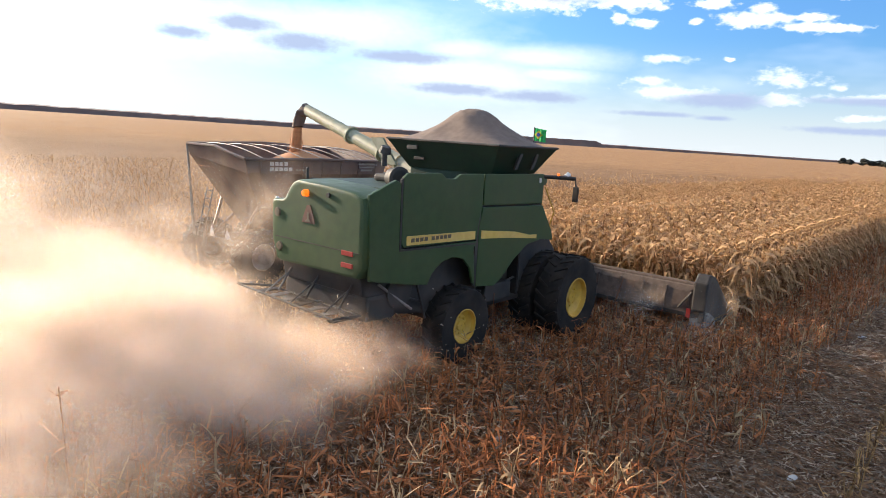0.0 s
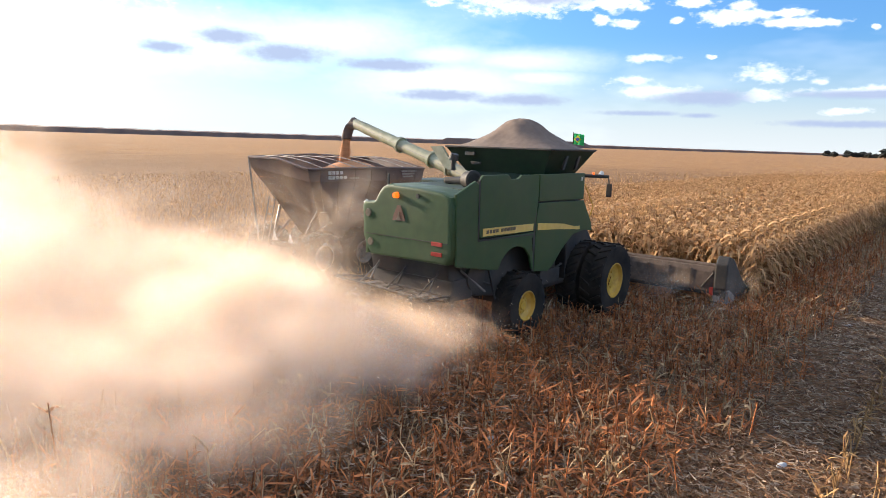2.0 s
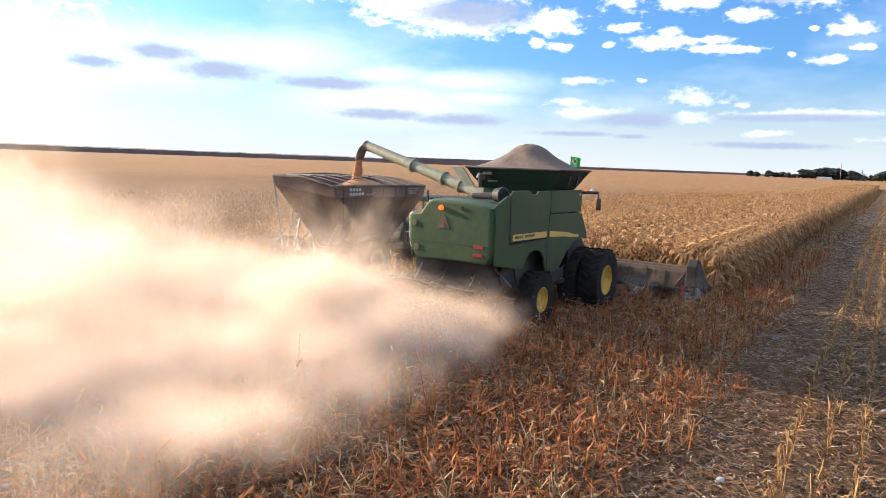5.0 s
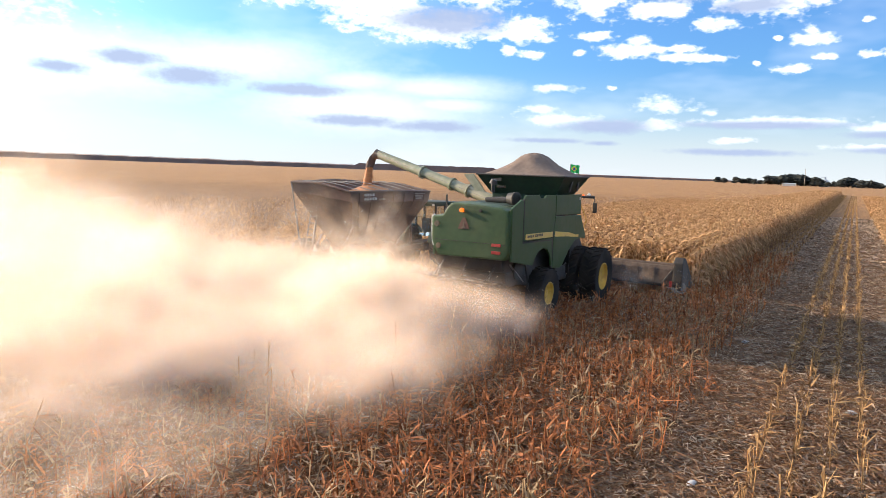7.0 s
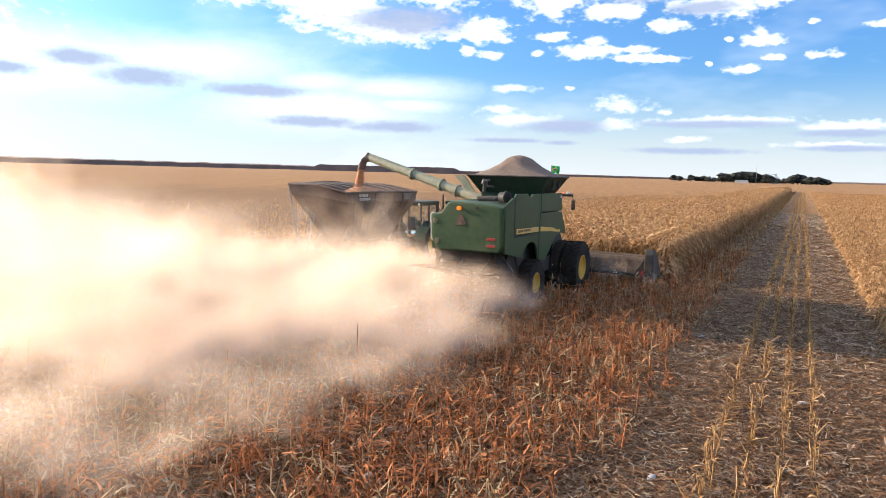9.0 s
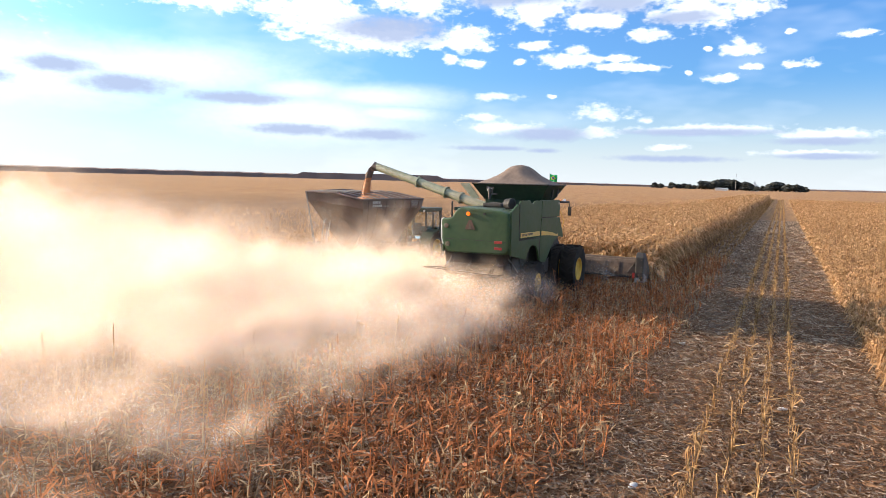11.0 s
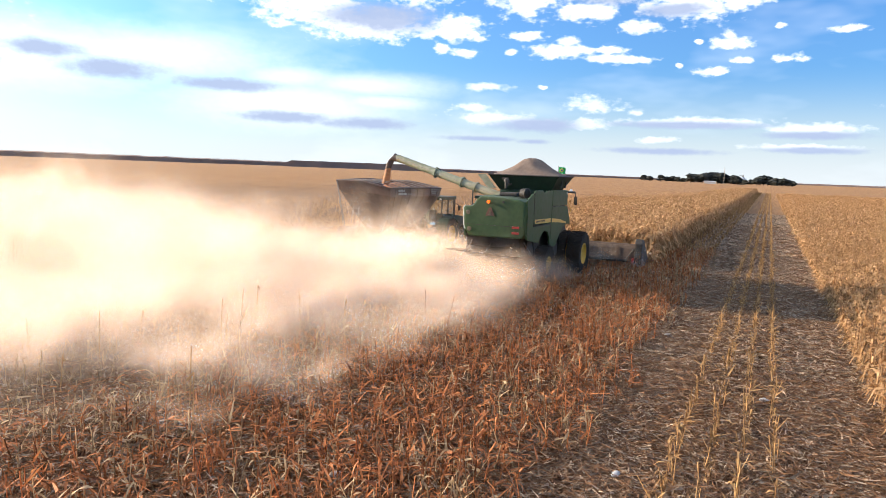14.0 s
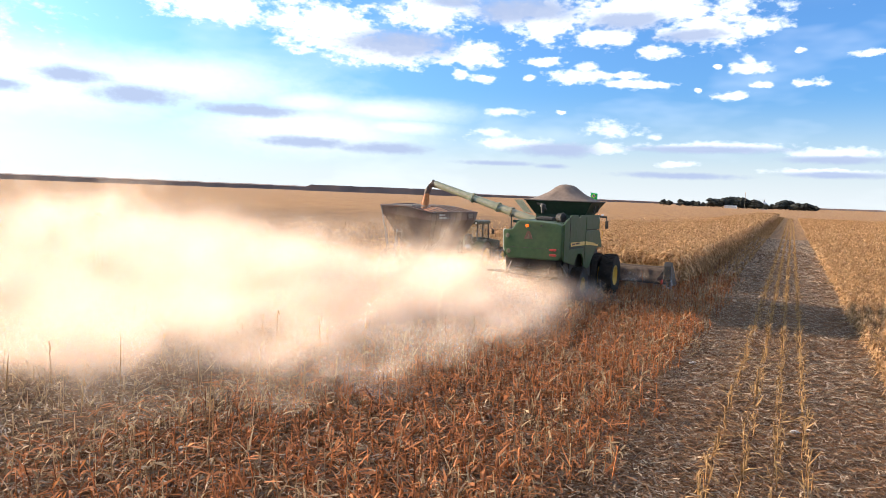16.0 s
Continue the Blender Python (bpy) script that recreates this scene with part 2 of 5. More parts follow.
M_HEADER = material("dusty_header_steel", (0.065, 0.048, 0.040), (0.12, 0.092, 0.075), 6, 0.8, 0, 0.1, dust=((0.20, 0.135, 0.095), 0.35), spec=0.2)
M_CART = material("dark_red_paint", (0.06, 0.030, 0.026), (0.10, 0.048, 0.04), 5, 0.5, 0, 0.03, dust=(FIELD_DUST, 0.45))
M_WHITE = material("white_lettering", (0.42, 0.40, 0.37), (0.55, 0.53, 0.5), 10, 0.6)
M_AMBER = glowing("amber_lamp", (1.0, 0.16, 0.01), 0.55)
M_EMBLEM = material("dull_emblem", (0.10, 0.075, 0.045), (0.16, 0.12, 0.07), 10, 0.5)
M_RED_EMBLEM = material("dull_red_emblem", (0.09, 0.042, 0.025), (0.14, 0.062, 0.035), 10, 0.6)
M_RED = material("red_reflector", (0.28, 0.022, 0.015), (0.38, 0.03, 0.02), 10, 0.4)
M_LAMP = material("pale_lens", (0.5, 0.5, 0.48), (0.65, 0.64, 0.6), 10, 0.25)
M_GRAIN = material("maize_grain", (0.42, 0.17, 0.07), (0.62, 0.30, 0.12), 30, 0.7, 0, 0.5, island=0.6)
M_GLASS = glass_material("cab_glass")
M_FLAG_G = leafy("flag_green", (0.04, 0.42, 0.12), (0.05, 0.48, 0.15), 0.5)
M_FLAG_Y = leafy("flag_yellow", (0.8, 0.68, 0.1), (0.85, 0.72, 0.15), 0.5)
M_FLAG_B = material("flag_blue", (0.02, 0.05, 0.3), (0.03, 0.07, 0.36), 10, 0.8)
M_LEAF = leafy("dry_maize_leaf", (0.17, 0.080, 0.028), (0.79, 0.50, 0.25), 0.35)
M_STALK = leafy("maize_stubble", (0.12, 0.055, 0.022), (0.74, 0.46, 0.20), 0.3)
M_STALK_RED = leafy("reddish_stubble", (0.075, 0.022, 0.010), (0.72, 0.285, 0.105), 0.3)
M_STALK_TAN = leafy("tan_stubble", (0.14, 0.082, 0.040), (0.70, 0.50, 0.28), 0.3)
M_STRAW = leafy("straw_litter", (0.07, 0.033, 0.017), (0.37, 0.20, 0.10), 0.25)
M_STRAW_PALE = leafy("crushed_straw", (0.050, 0.032, 0.022), (0.64, 0.48, 0.33), 0.2)
M_CHAFF = leafy("pale_chaff", (0.6, 0.48, 0.32), (0.85, 0.76, 0.6), 0.4)
M_WOOD = material("distant_foliage", (0.010, 0.012, 0.010), (0.020, 0.023, 0.016), 0.5, 0.9, 0, 0.3)
M_BARK = material("bark", (0.08, 0.06, 0.045), (0.13, 0.1, 0.07), 5, 0.9, 0, 0.4)
M_SILO = material("galvanised_steel", (0.4, 0.41, 0.42), (0.5, 0.51, 0.52), 3, 0.4, 0.6)
# lighter than near foliage: the haze before the woods is put into this colour
M_RIDGE_HAZED = material("far_woodland", (0.17, 0.13, 0.12), (0.24, 0.18, 0.155), 0.02, 0.95)
M_DUST = dust_material("airborne_dust", (0.90, 0.745, 0.62), 0.32)


def ground_material():
    """Bare soil and crushed straw; far off the lines of the rows show."""
    m = bpy.data.materials.new("stubble_soil")
    m.use_nodes = True
    t = m.node_tree
    b = t.nodes["Principled BSDF"]
    b.inputs["Roughness"].default_value = 0.95
    b.inputs["Specular IOR Level"].default_value = 0.2
    tc = t.nodes.new("ShaderNodeTexCoord")

    def tex(scale, detail, stretch):
        mp = t.nodes.new("ShaderNodeMapping")
        mp.inputs["Scale"].default_value = stretch
        n = t.nodes.new("ShaderNodeTexNoise")
        n.inputs["Scale"].default_value, n.inputs["Detail"].default_value = scale, detail
        t.links.new(tc.outputs["Object"], mp.inputs[0]), t.links.new(mp.outputs[0], n.inputs["Vector"])
        r = t.nodes.new("ShaderNodeMapRange")
        r.inputs[1].default_value, r.inputs[2].default_value = 0.36, 0.64
        t.links.new(n.outputs[0], r.inputs[0])
        return r.outputs[0]

    def mixc(f, a, bb, blend="MIX"):
        x = t.nodes.new("ShaderNodeMix")
        x.data_type, x.blend_type = "RGBA", blend
        if isinstance(f, float):
            x.inputs[0].default_value = f
        else:
            t.links.new(f, x.inputs[0])
        for i, val in ((6, a), (7, bb)):
            if isinstance(val, bpy.types.NodeSocket):
                t.links.new(val, x.inputs[i])
            else:
                x.inputs[i].default_value = (*val, 1)
        return x.outputs[2]
    straw = mixc(tex(38, 6, (1, 0.5, 1)), (0.060, 0.032, 0.018), (0.22, 0.135, 0.075))
    rows = mixc(tex(1.0, 4, (2.2, 0.06, 1)), (0.19, 0.092, 0.036), (0.45, 0.245, 0.10))
    s = t.nodes.new("ShaderNodeSeparateXYZ")
    t.links.new(tc.outputs["Object"], s.inputs[0])
    far = t.nodes.new("ShaderNodeMapRange")
    far.inputs[1].default_value, far.inputs[2].default_value = 70, 200
    ln = t.nodes.new("ShaderNodeVectorMath")
    ln.operation = "LENGTH"
    t.links.new(tc.outputs["Object"], ln.inputs[0]), t.links.new(ln.outputs[1], far.inputs[0])
    col = mixc(far.outputs[0], straw, rows)
    col = mixc(tex(0.012, 4, (1, 1, 1)), col, mixc(0.5, col, (0.33, 0.19, 0.09)))
    t.links.new(col, b.inputs["Base Color"])
    bn = t.nodes.new("ShaderNodeBump")
    bn.inputs["Strength"].default_value, bn.inputs["Distance"].default_value = 0.6, 0.04
    t.links.new(tex(22, 5, (1, 1, 1)), bn.inputs["Height"]), t.links.new(bn.outputs[0], b.inputs["Normal"])
    return m


M_GROUND = ground_material()


# ---- building helpers ----
def part(name, bm, mat, parent=None, label="", smooth=False, pos=None):
    me = bpy.data.meshes.new(name)
    bm.to_mesh(me)
    bm.free()
    me.materials.append(mat)
    if smooth:
        me.polygons.foreach_set("use_smooth", [True] * len(me.polygons))
        me.set_sharp_from_angle(angle=radians(38))
    ob = new(name, me)
    ob.parent = parent
    if pos is not None:
        ob.matrix_basis = pos
    return tagged(ob, label) if label else ob


def thing(name, label, category, group="", kind="", pos=None):
    ob = tagged(new(name), label, category, group, kind)
    if pos is not None:
        ob.matrix_basis = pos
    return ob


def add_box(bm, x0, x1, y0, y1, z0, z1, bevel=0.0, m=None):
    r = bmesh.ops.create_cube(bm, size=1.0, matrix=Matrix.LocRotScale(((x0 + x1) / 2, (y0 + y1) / 2, (z0 + z1) / 2), None, (x1 - x0, y1 - y0, z1 - z0)))
    vs = r["verts"]
    if bevel:
        es = list({e for v in vs for e in v.link_edges})
        vs = bmesh.ops.bevel(bm, geom=es, offset=bevel, segments=2, affect="EDGES", profile=0.6)["verts"]
    if m is not None:
        bmesh.ops.transform(bm, matrix=m, verts=vs)
    return bm


def box(*a, **k):
    return add_box(bmesh.new(), *a, **k)


def add_rod(bm, a, b, r, r2=None, seg=8):
    a, b = Vector(a), Vector(b)
    q = (b - a).to_track_quat("Z", "Y")
    bmesh.ops.create_cone(bm, cap_ends=True, segments=seg, radius1=r, radius2=r if r2 is None else r2, depth=(b - a).length,
                          matrix=Matrix.LocRotScale((a + b) / 2, q, None))
    return bm


def rod(*a, **k):
    return add_rod(bmesh.new(), *a, **k)


def prism(poly, lo, hi, axis="x", bevel=0.0, seg=2):
    """A polygon, in the plane across the axis, given depth from lo to hi."""
    bm = bmesh.new()
    put = {"x": lambda u, v, w: (w, u, v), "y": lambda u, v, w: (u, w, v), "z": lambda u, v, w: (u, v, w)}[axis]
    f = bm.faces.new([bm.verts.new(put(u, v, lo)) for u, v in poly])
    ex = bmesh.ops.extrude_face_region(bm, geom=[f])
    vs = [g for g in ex["geom"] if isinstance(g, bmesh.types.BMVert)]
    d = Vector(put(0, 0, hi - lo))
    bmesh.ops.translate(bm, verts=vs, vec=d)
    bmesh.ops.recalc_face_normals(bm, faces=bm.faces[:])
    if bevel:
        bmesh.ops.bevel(bm, geom=bm.edges[:], offset=bevel, segments=seg, affect="EDGES", profile=0.6, clamp_overlap=True)
    return bm


def loft(rings, caps=True):
    bm = bmesh.new()
    rows = [[bm.verts.new(p) for p in r] for r in rings]
    n = len(rows[0])
    for a, b in zip(rows, rows[1:]):
        for i in range(n):
            bm.faces.new((a[i], a[(i + 1) % n], b[(i + 1) % n], b[i]))
    if caps:
        bm.faces.new(rows[0][::-1]), bm.faces.new(rows[-1])
    bmesh.ops.recalc_face_normals(bm, faces=bm.faces[:])
    return bm


def rect(x0, x1, y0, y1, z):
    return [(x0, y0, z), (x1, y0, z), (x1, y1, z), (x0, y1, z)]


def lathe(profile, seg=40):
    """Rings of (radius, x) turned round the x axis."""
    bm = bmesh.new()
    rows = [[bm.verts.new((x, r * math.cos(2 * math.pi * i / seg), r * math.sin(2 * math.pi * i / seg))) for i in range(seg)] for r, x in profile]
    for a, b in zip(rows, rows[1:]):
        for i in range(seg):
            bm.faces.new((a[i], a[(i + 1) % seg], b[(i + 1) % seg], b[i]))
    return bm


LUGS = {}


def wheel(parent, x, y, r, width, rim_r, side, lugs=22, rim_mat=None):
    """A tractor wheel about its axle; side 1 shows its dish towards +x."""
    w = part("wheel", rod((-0.12, 0, 0), (0.12, 0, 0), rim_r * 0.3, seg=14), M_BLACK, parent, "lugged tractor wheel", pos=pose(x, y, r))
    h = width / 2
    prof = [(rim_r, -h * .82), (r * .80, -h), (r * .93, -h * .96), (r * .965, -h * .75), (r * .965, h * .75), (r * .93, h * .96), (r * .80, h), (rim_r, h * .82)]
    part("tyre", lathe(prof), M_RUBBER, w, "black lugged rubber tyre", smooth=True)
    for sd in (-1, 1):
        key = (round(r, 3), round(h, 3), sd)
        if key not in LUGS:
            bm = box(-h * .52, h * .52, -0.028 * r, 0.028 * r, -.02 * r, .03 * r, bevel=.006, m=pose(sd * h * .48, 0, r * .97, 0, 0, sd * 32))
            LUGS[key] = bpy.data.meshes.new("lug")
            bm.to_mesh(LUGS[key])
            bm.free()
            LUGS[key].materials.append(M_RUBBER)
        for i in range(lugs):
            lug = new("lug", LUGS[key])
            lug.parent = w
            lug.matrix_basis = pose(0, 0, 0, 360 * (i + (0.5 if sd > 0 else 0)) / lugs)
    s = side
    dish = lathe([(rim_r * 1.02, s * h * .86), (rim_r * .96, s * h * .88), (rim_r * .9, s * h * .55), (rim_r * .62, s * h * .30), (rim_r * .34, s * h * .34), (rim_r * .3, s * h * .5), (0.01, s * h * .5)], 32)
    for i in range(8):
        a = 2 * math.pi * i / 8
        add_rod(dish, (s * h * .3, rim_r * .47 * math.cos(a), rim_r * .47 * math.sin(a)), (s * h * .42, rim_r * .47 * math.cos(a), rim_r * .47 * math.sin(a)), .03, seg=6)
    part("rim", dish, rim_mat or M_YELLOW, w, "yellow steel wheel disc" if rim_mat is None else "dusty steel wheel disc", smooth=True)
    part("inner_rim", lathe([(rim_r * .99, -s * h * .84), (rim_r * .9, -s * h * .5), (rim_r * .3, -s * h * .2)], 24), M_BLACK, w)
    return w


# ---- combine harvester ----
COMBINE_X, CART_X = -9.80, -18.15
COMBINE_Y = ((0, 14.54), (1, 16.0), (2, 17.42), (3, 18.81), (4, 20.18), (5, 21.54), (6, 22.86), (7, 24.12), (8, 25.34), (9, 26.52), (10, 27.62), (11, 28.68), (12, 29.62), (13, 30.63), (14, 31.66), (15, 32.70), (16, 33.74))
CART_DY = ((0, -0.6), (5, -0.75), (9, -0.8), (12.5, -0.25), (16, 0.1))


def at_time(rows, t):
    return float(np.interp(t, [r[0] for r in rows], [r[1] for r in rows]))


WHEELS = []          # wheel, radius, its place on the thing, the thing's rows


def build_combine():
    c = thing("combine_harvester", "green combine harvester with yellow stripe, dusty, harvesting maize", "combine harvester", pos=pose(COMBINE_X, 14.54, 0))
    # lower frame and works
    part("chassis", prism([(-5.9, 1.5), (-5.2, 1.25), (-3.2, 0.95), (0.6, 0.95), (1.0, 1.6), (0.2, 2.4), (-6.0, 2.4)], -1.12, 1.12, "x", 0.05), M_BLACK, c)
    part("front_axle", rod((-2.0, 0, 1.0), (2.0, 0, 1.0), 0.16, seg=12), M_BLACK, c)
    part("rear_axle", box(-1.4, 1.4, -3.78, -3.58, 0.78, 1.0, bevel=0.03), M_BLACK, c)
    part("straw_hood", prism([(-6.35, 2.2), (-6.25, 1.75), (-5.6, 1.5), (-4.9, 1.7), (-4.8, 2.4)], -1.15, 1.15, "x", 0.04), M_BLACK, c, "black straw outlet hood")
    # side panels, with arches over the wheels
    rear_panel = [(-6.42, 2.12), (-5.3, 1.92), (-4.85, 1.86), (-4.72, 2.08), (-4.45, 2.27), (-4.1, 2.34), (-3.75, 2.27), (-3.5, 2.05), (-3.38, 1.72), (-3.30, 1.66),
                  (-3.42, 2.45), (-3.33, 2.62), (-5.60, 2.62), (-5.68, 2.7), (-5.72, 3.86), (-5.85, 3.92), (-6.5, 3.66)]
    mid_panel = [(-5.58, 2.66), (-3.34, 2.64), (-3.30, 3.0), (-3.22, 3.36), (-3.24, 4.02), (-4.0, 4.02), (-4.15, 3.93), (-4.45, 3.93), (-4.6, 4.04), (-5.55, 4.04), (-5.66, 3.95), (-5.64, 2.75)]
    front_low = [(-3.26, 1.62), (-2.6, 1.55), (-2.35, 1.66), (-1.9, 2.05), (-1.35, 2.38), (-0.75, 2.46), (-0.22, 2.40), (-0.30, 2.62), (-0.82, 3.28), (-3.18, 3.32), (-3.28, 2.9)]
    front_up = [(-3.18, 3.36), (-0.84, 3.32), (-0.86, 4.02), (-3.19, 4.02)]
    for s in (1, -1):
        x = 1.42 if s > 0 else -1.14
        if s < 0:            # left panels kept low, to stay hidden from the camera
            rear_panel, mid_panel, front_up = [[(y, min(z, 3.42)) for y, z in p] for p in (rear_panel[:14] + [(-6.5, 3.3)], mid_panel[:4] + [(-5.6, 3.5)], front_up)]
        lo, hi = min(x, x + .07 * s), max(x, x + .07 * s)
        part("rear_side_panel", prism(rear_panel, lo, hi, "x", 0.018), M_GREEN, c)
        part("middle_side_panel", prism(mid_panel, lo, hi, "x", 0.018), M_GREEN, c)
        part("lower_front_panel", prism(front_low, lo, hi, "x", 0.018), M_GREEN, c)
        part("upper_front_panel", prism(front_up, lo, hi, "x", 0.018), M_GREEN, c)
        part("panel_backing", prism([(-6.3, 2.25), (-3.4, 2.45), (-0.9, 2.5), (-0.95, 3.9 if s > 0 else 3.4), (-5.6, 3.9 if s > 0 else 3.4), (-6.3, 3.5 if s > 0 else 3.3)], lo - .06 * s, hi - .09 * s if s > 0 else hi + .06, "x"), M_BLACK, c)
        y0 = x + .072 * s
        part("stripe", prism([(-5.52, 2.70), (-3.42, 2.66), (-3.42, 2.835), (-5.52, 2.875)], min(y0, y0 + .012 * s), max(y0, y0 + .012 * s), "x"), M_STRIPE, c, "yellow stripe on the side")
        part("stripe", prism([(-3.2, 2.655), (-2.2, 2.60), (-1.0, 2.50), (-1.0, 2.545), (-1.9, 2.72), (-3.2, 2.83)], min(y0, y0 + .012 * s), max(y0, y0 + .012 * s), "x"), M_STRIPE, c, "yellow stripe on the side")
        for k in range(9):
            part("lettering_bar", box(min(y0 + .012 * s, y0 + .02 * s), max(y0 + .012 * s, y0 + .02 * s), -5.40 + .125 * k + (.08 if k > 3 else 0), -5.31 + .125 * k + (.08 if k > 3 else 0), 2.75, 2.825), M_EMBLEM, c)
        part("panel_seam", prism([(-5.70, 2.60), (-5.655, 2.60), (-5.685, 3.95), (-5.735, 3.92)], min(y0 - .03 * s, y0 + .008 * s), max(y0 - .03 * s, y0 + .008 * s), "x"), M_BLACK, c)
        part("panel_seam", prism([(-3.36, 1.66), (-3.26, 1.62), (-3.24, 3.36), (-3.30, 3.36), (-3.37, 2.6)], min(y0 - .05 * s, y0 - .012 * s), max(y0 - .05 * s, y0 - .012 * s), "x"), M_BLACK, c)
        part("model_plate", box(min(y0, y0 + .01 * s), max(y0, y0 + .01 * s), -1.25, -1.0, 2.52, 2.60), M_STRIPE, c)
        # black seam under the stripe; it also holds the shadow line there
        part("panel_seam", prism([(-5.66, 2.60), (-3.36, 2.55), (-3.36, 2.585), (-5.62, 2.635)], min(y0 - .03 * s, y0 + .008 * s), max(y0 - .03 * s, y0 + .008 * s), "x"), M_BLACK, c)
        part("side_marker", box(min(y0, y0 + .02 * s), max(y0, y0 + .02 * s), -1.08, -1.0, 3.82, 3.92), M_LAMP, c)
        part("grab_handle", add_rod(rod((x, -0.35, 2.7), (x + .12 * s, -0.35, 3.1), .018), (x + .12 * s, -0.35, 3.1), (x - .1 * s, -0.5, 3.7), .018), M_YELLOW, c)
    part("deck", box(-1.12, 1.40, -5.7, -0.9, 3.60, 3.72, bevel=0.02), M_GREEN_DARK, c)
    # rear hood with its stepped shoulder
    outline = [(-1.08, 2.30), (-1.19, 2.55), (-1.22, 3.26), (-1.18, 3.33), (-.93, 3.34), (-.82, 3.38), (-.66, 3.62), (-.56, 3.72), (-.42, 3.77), (0.4, 3.74), (1.15, 3.68), (1.40, 3.60), (1.45, 3.4), (1.45, 2.35), (1.30, 2.14), (-.95, 2.12)]
    hood = loft([[(.1 + (x - .1) * k, y, 2.9 + (z - 2.9) * k) for x, z in outline] for y, k in ((-5.66, 1), (-6.40, 1), (-6.50, .995), (-6.55, .975), (-6.562, .95), (-6.564, .90))])
    part("rear_hood", hood, M_GREEN, c, "green rear hood", smooth=True)
    part("hood_seam", box(-1.05, 1.34, -6.574, -6.562, 2.60, 2.615), M_BLACK, c)
    # added plain triangular plate that stands for the emblem on the hood
    part("emblem_plate", prism([(-.24, 2.98), (.14, 2.98), (.12, 3.06), (0, 3.32), (-.10, 3.32), (-.22, 3.06)], -6.580, -6.560, "y"), M_RED_EMBLEM, c, "dull red triangular emblem plate")
    part("emblem", prism([(-.14, 3.0), (.04, 3.0), (-.02, 3.06), (-.03, 3.18), (-.07, 3.18), (-.08, 3.06)], -6.588, -6.582, "y"), M_EMBLEM, c)
    for x, z in ((-1.0, 3.08), (-.92, 2.42)):
        part("tail_lamp", lathe([(0.01, .04), (.08, .04), (.095, .02), (.095, -.03)], 18), M_EMBLEM, c, "round rear lamp", smooth=True, pos=pose(x, -6.55, z, 0, 0, -90))
    for z in (2.58, 2.36):
        part("reflector", box(.90, 1.20, -6.585, -6.55, z - .045, z + .045, bevel=.01), M_RED, c, "red rear reflector")
    part("rear_beacon", lathe([(0.01, .09), (.06, .085), (.07, 0)], 14), M_AMBER, c, "lit amber warning lamp", smooth=True, pos=pose(-.12, -6.57, 3.54, 0, 0, -90))
    part("rear_socket", lathe([(0.01, .03), (.045, .03), (.05, 0)], 14), M_BLACK, c, "black round socket", smooth=True, pos=pose(.5, -6.57, 3.56, 0, 0, -90))
    # trim on the hood's left edge; its pale colour stands for sunlight there
    edge = bmesh.new()
    pts = [(-1.16, 2.40), (-1.21, 2.56), (-1.24, 3.28), (-1.16, 3.35)]
    for (xa, za), (xb, zb) in zip(pts, pts[1:]):
        add_rod(edge, (xa, -6.45, za), (xb, -6.45, zb), .03, seg=8)
    part("sunlit_edge_trim", edge, M_LAMP, c, "pale sunlit edge trim")
    # straw spreader tray
    tray = part("tray_frame", add_rod(add_rod(add_rod(rod((-1.70, -6.98, 1.56), (1.2, -6.98, 1.46), .022), (-1.70, -6.98, 1.56), (-1.15, -6.5, 1.56), .022), (-1.15, -6.5, 1.53), (1.3, -6.42, 1.46), .022), (1.2, -6.98, 1.46), (1.3, -6.42, 1.46), .022), M_BLACK, c)
    for k in range(7):
        part("tray_slat", box(-1.15 + .35 * k, -1.0 + .35 * k, -6.95, -6.50, 1.485, 1.51, bevel=.006, m=pose(0, 0, -.012 * k, 0, 2, 0)), M_GREY if k % 3 else M_BLACK, tray, "worn slat of the spreader tray")
    for x in (-.95, -.1, .85):
        part("tray_strut", add_rod(rod((x, -6.55, 1.5), (x + .08, -6.2, 2.1), .022), (x + .02, -6.9, 1.5), (x + .06, -6.3, 1.9), .016), M_GREY if x < -.5 else M_BLACK, tray)
    for k in range(5):
        part("spreader_blade", prism([(-1.0 + .45 * k, 1.38), (-.72 + .45 * k, 1.34), (-.70 + .45 * k, 1.37), (-.98 + .45 * k, 1.44)], -6.5, -6.2, "y"), M_GREY, c)
    part("chopper", box(-1.2, 1.2, -6.2, -5.4, 1.25, 1.75, bevel=.08), M_BLACK, c, "black straw chopper")
    for k, (ya, za, yb, zb) in enumerate(((-5.6, 1.75, -4.7, 1.45), (-5.9, 1.95, -5.0, 1.35), (-4.9, 1.9, -4.6, 1.1), (-2.9, 1.75, -1.9, 1.2), (-2.6, 1.4, -1.5, 1.6))):
        part("hydraulic_hose", rod((1.16 + .04 * k, ya, za), (1.22 + .02 * k, yb, zb), .028, seg=8), M_GREY if k % 2 else M_BLACK, c)
    part("tool_box", box(1.1, 1.38, -2.75, -1.75, 1.15, 1.55, bevel=.03), M_BLACK, c)
    part("drive_belt_cover", rod((1.14, -5.35, 1.75), (1.24, -5.35, 1.75), .33, seg=20), M_BLACK, c)
    part("drive_belt_cover", rod((1.14, -2.3, 1.95), (1.26, -2.3, 1.95), .42, seg=22), M_BLACK, c)
    # engine deck
    part("intake_drum", rod((0.78, -5.22, 3.90), (1.02, -5.3, 3.90), .19, seg=24), M_BLACK, c, "black round air intake", smooth=True)
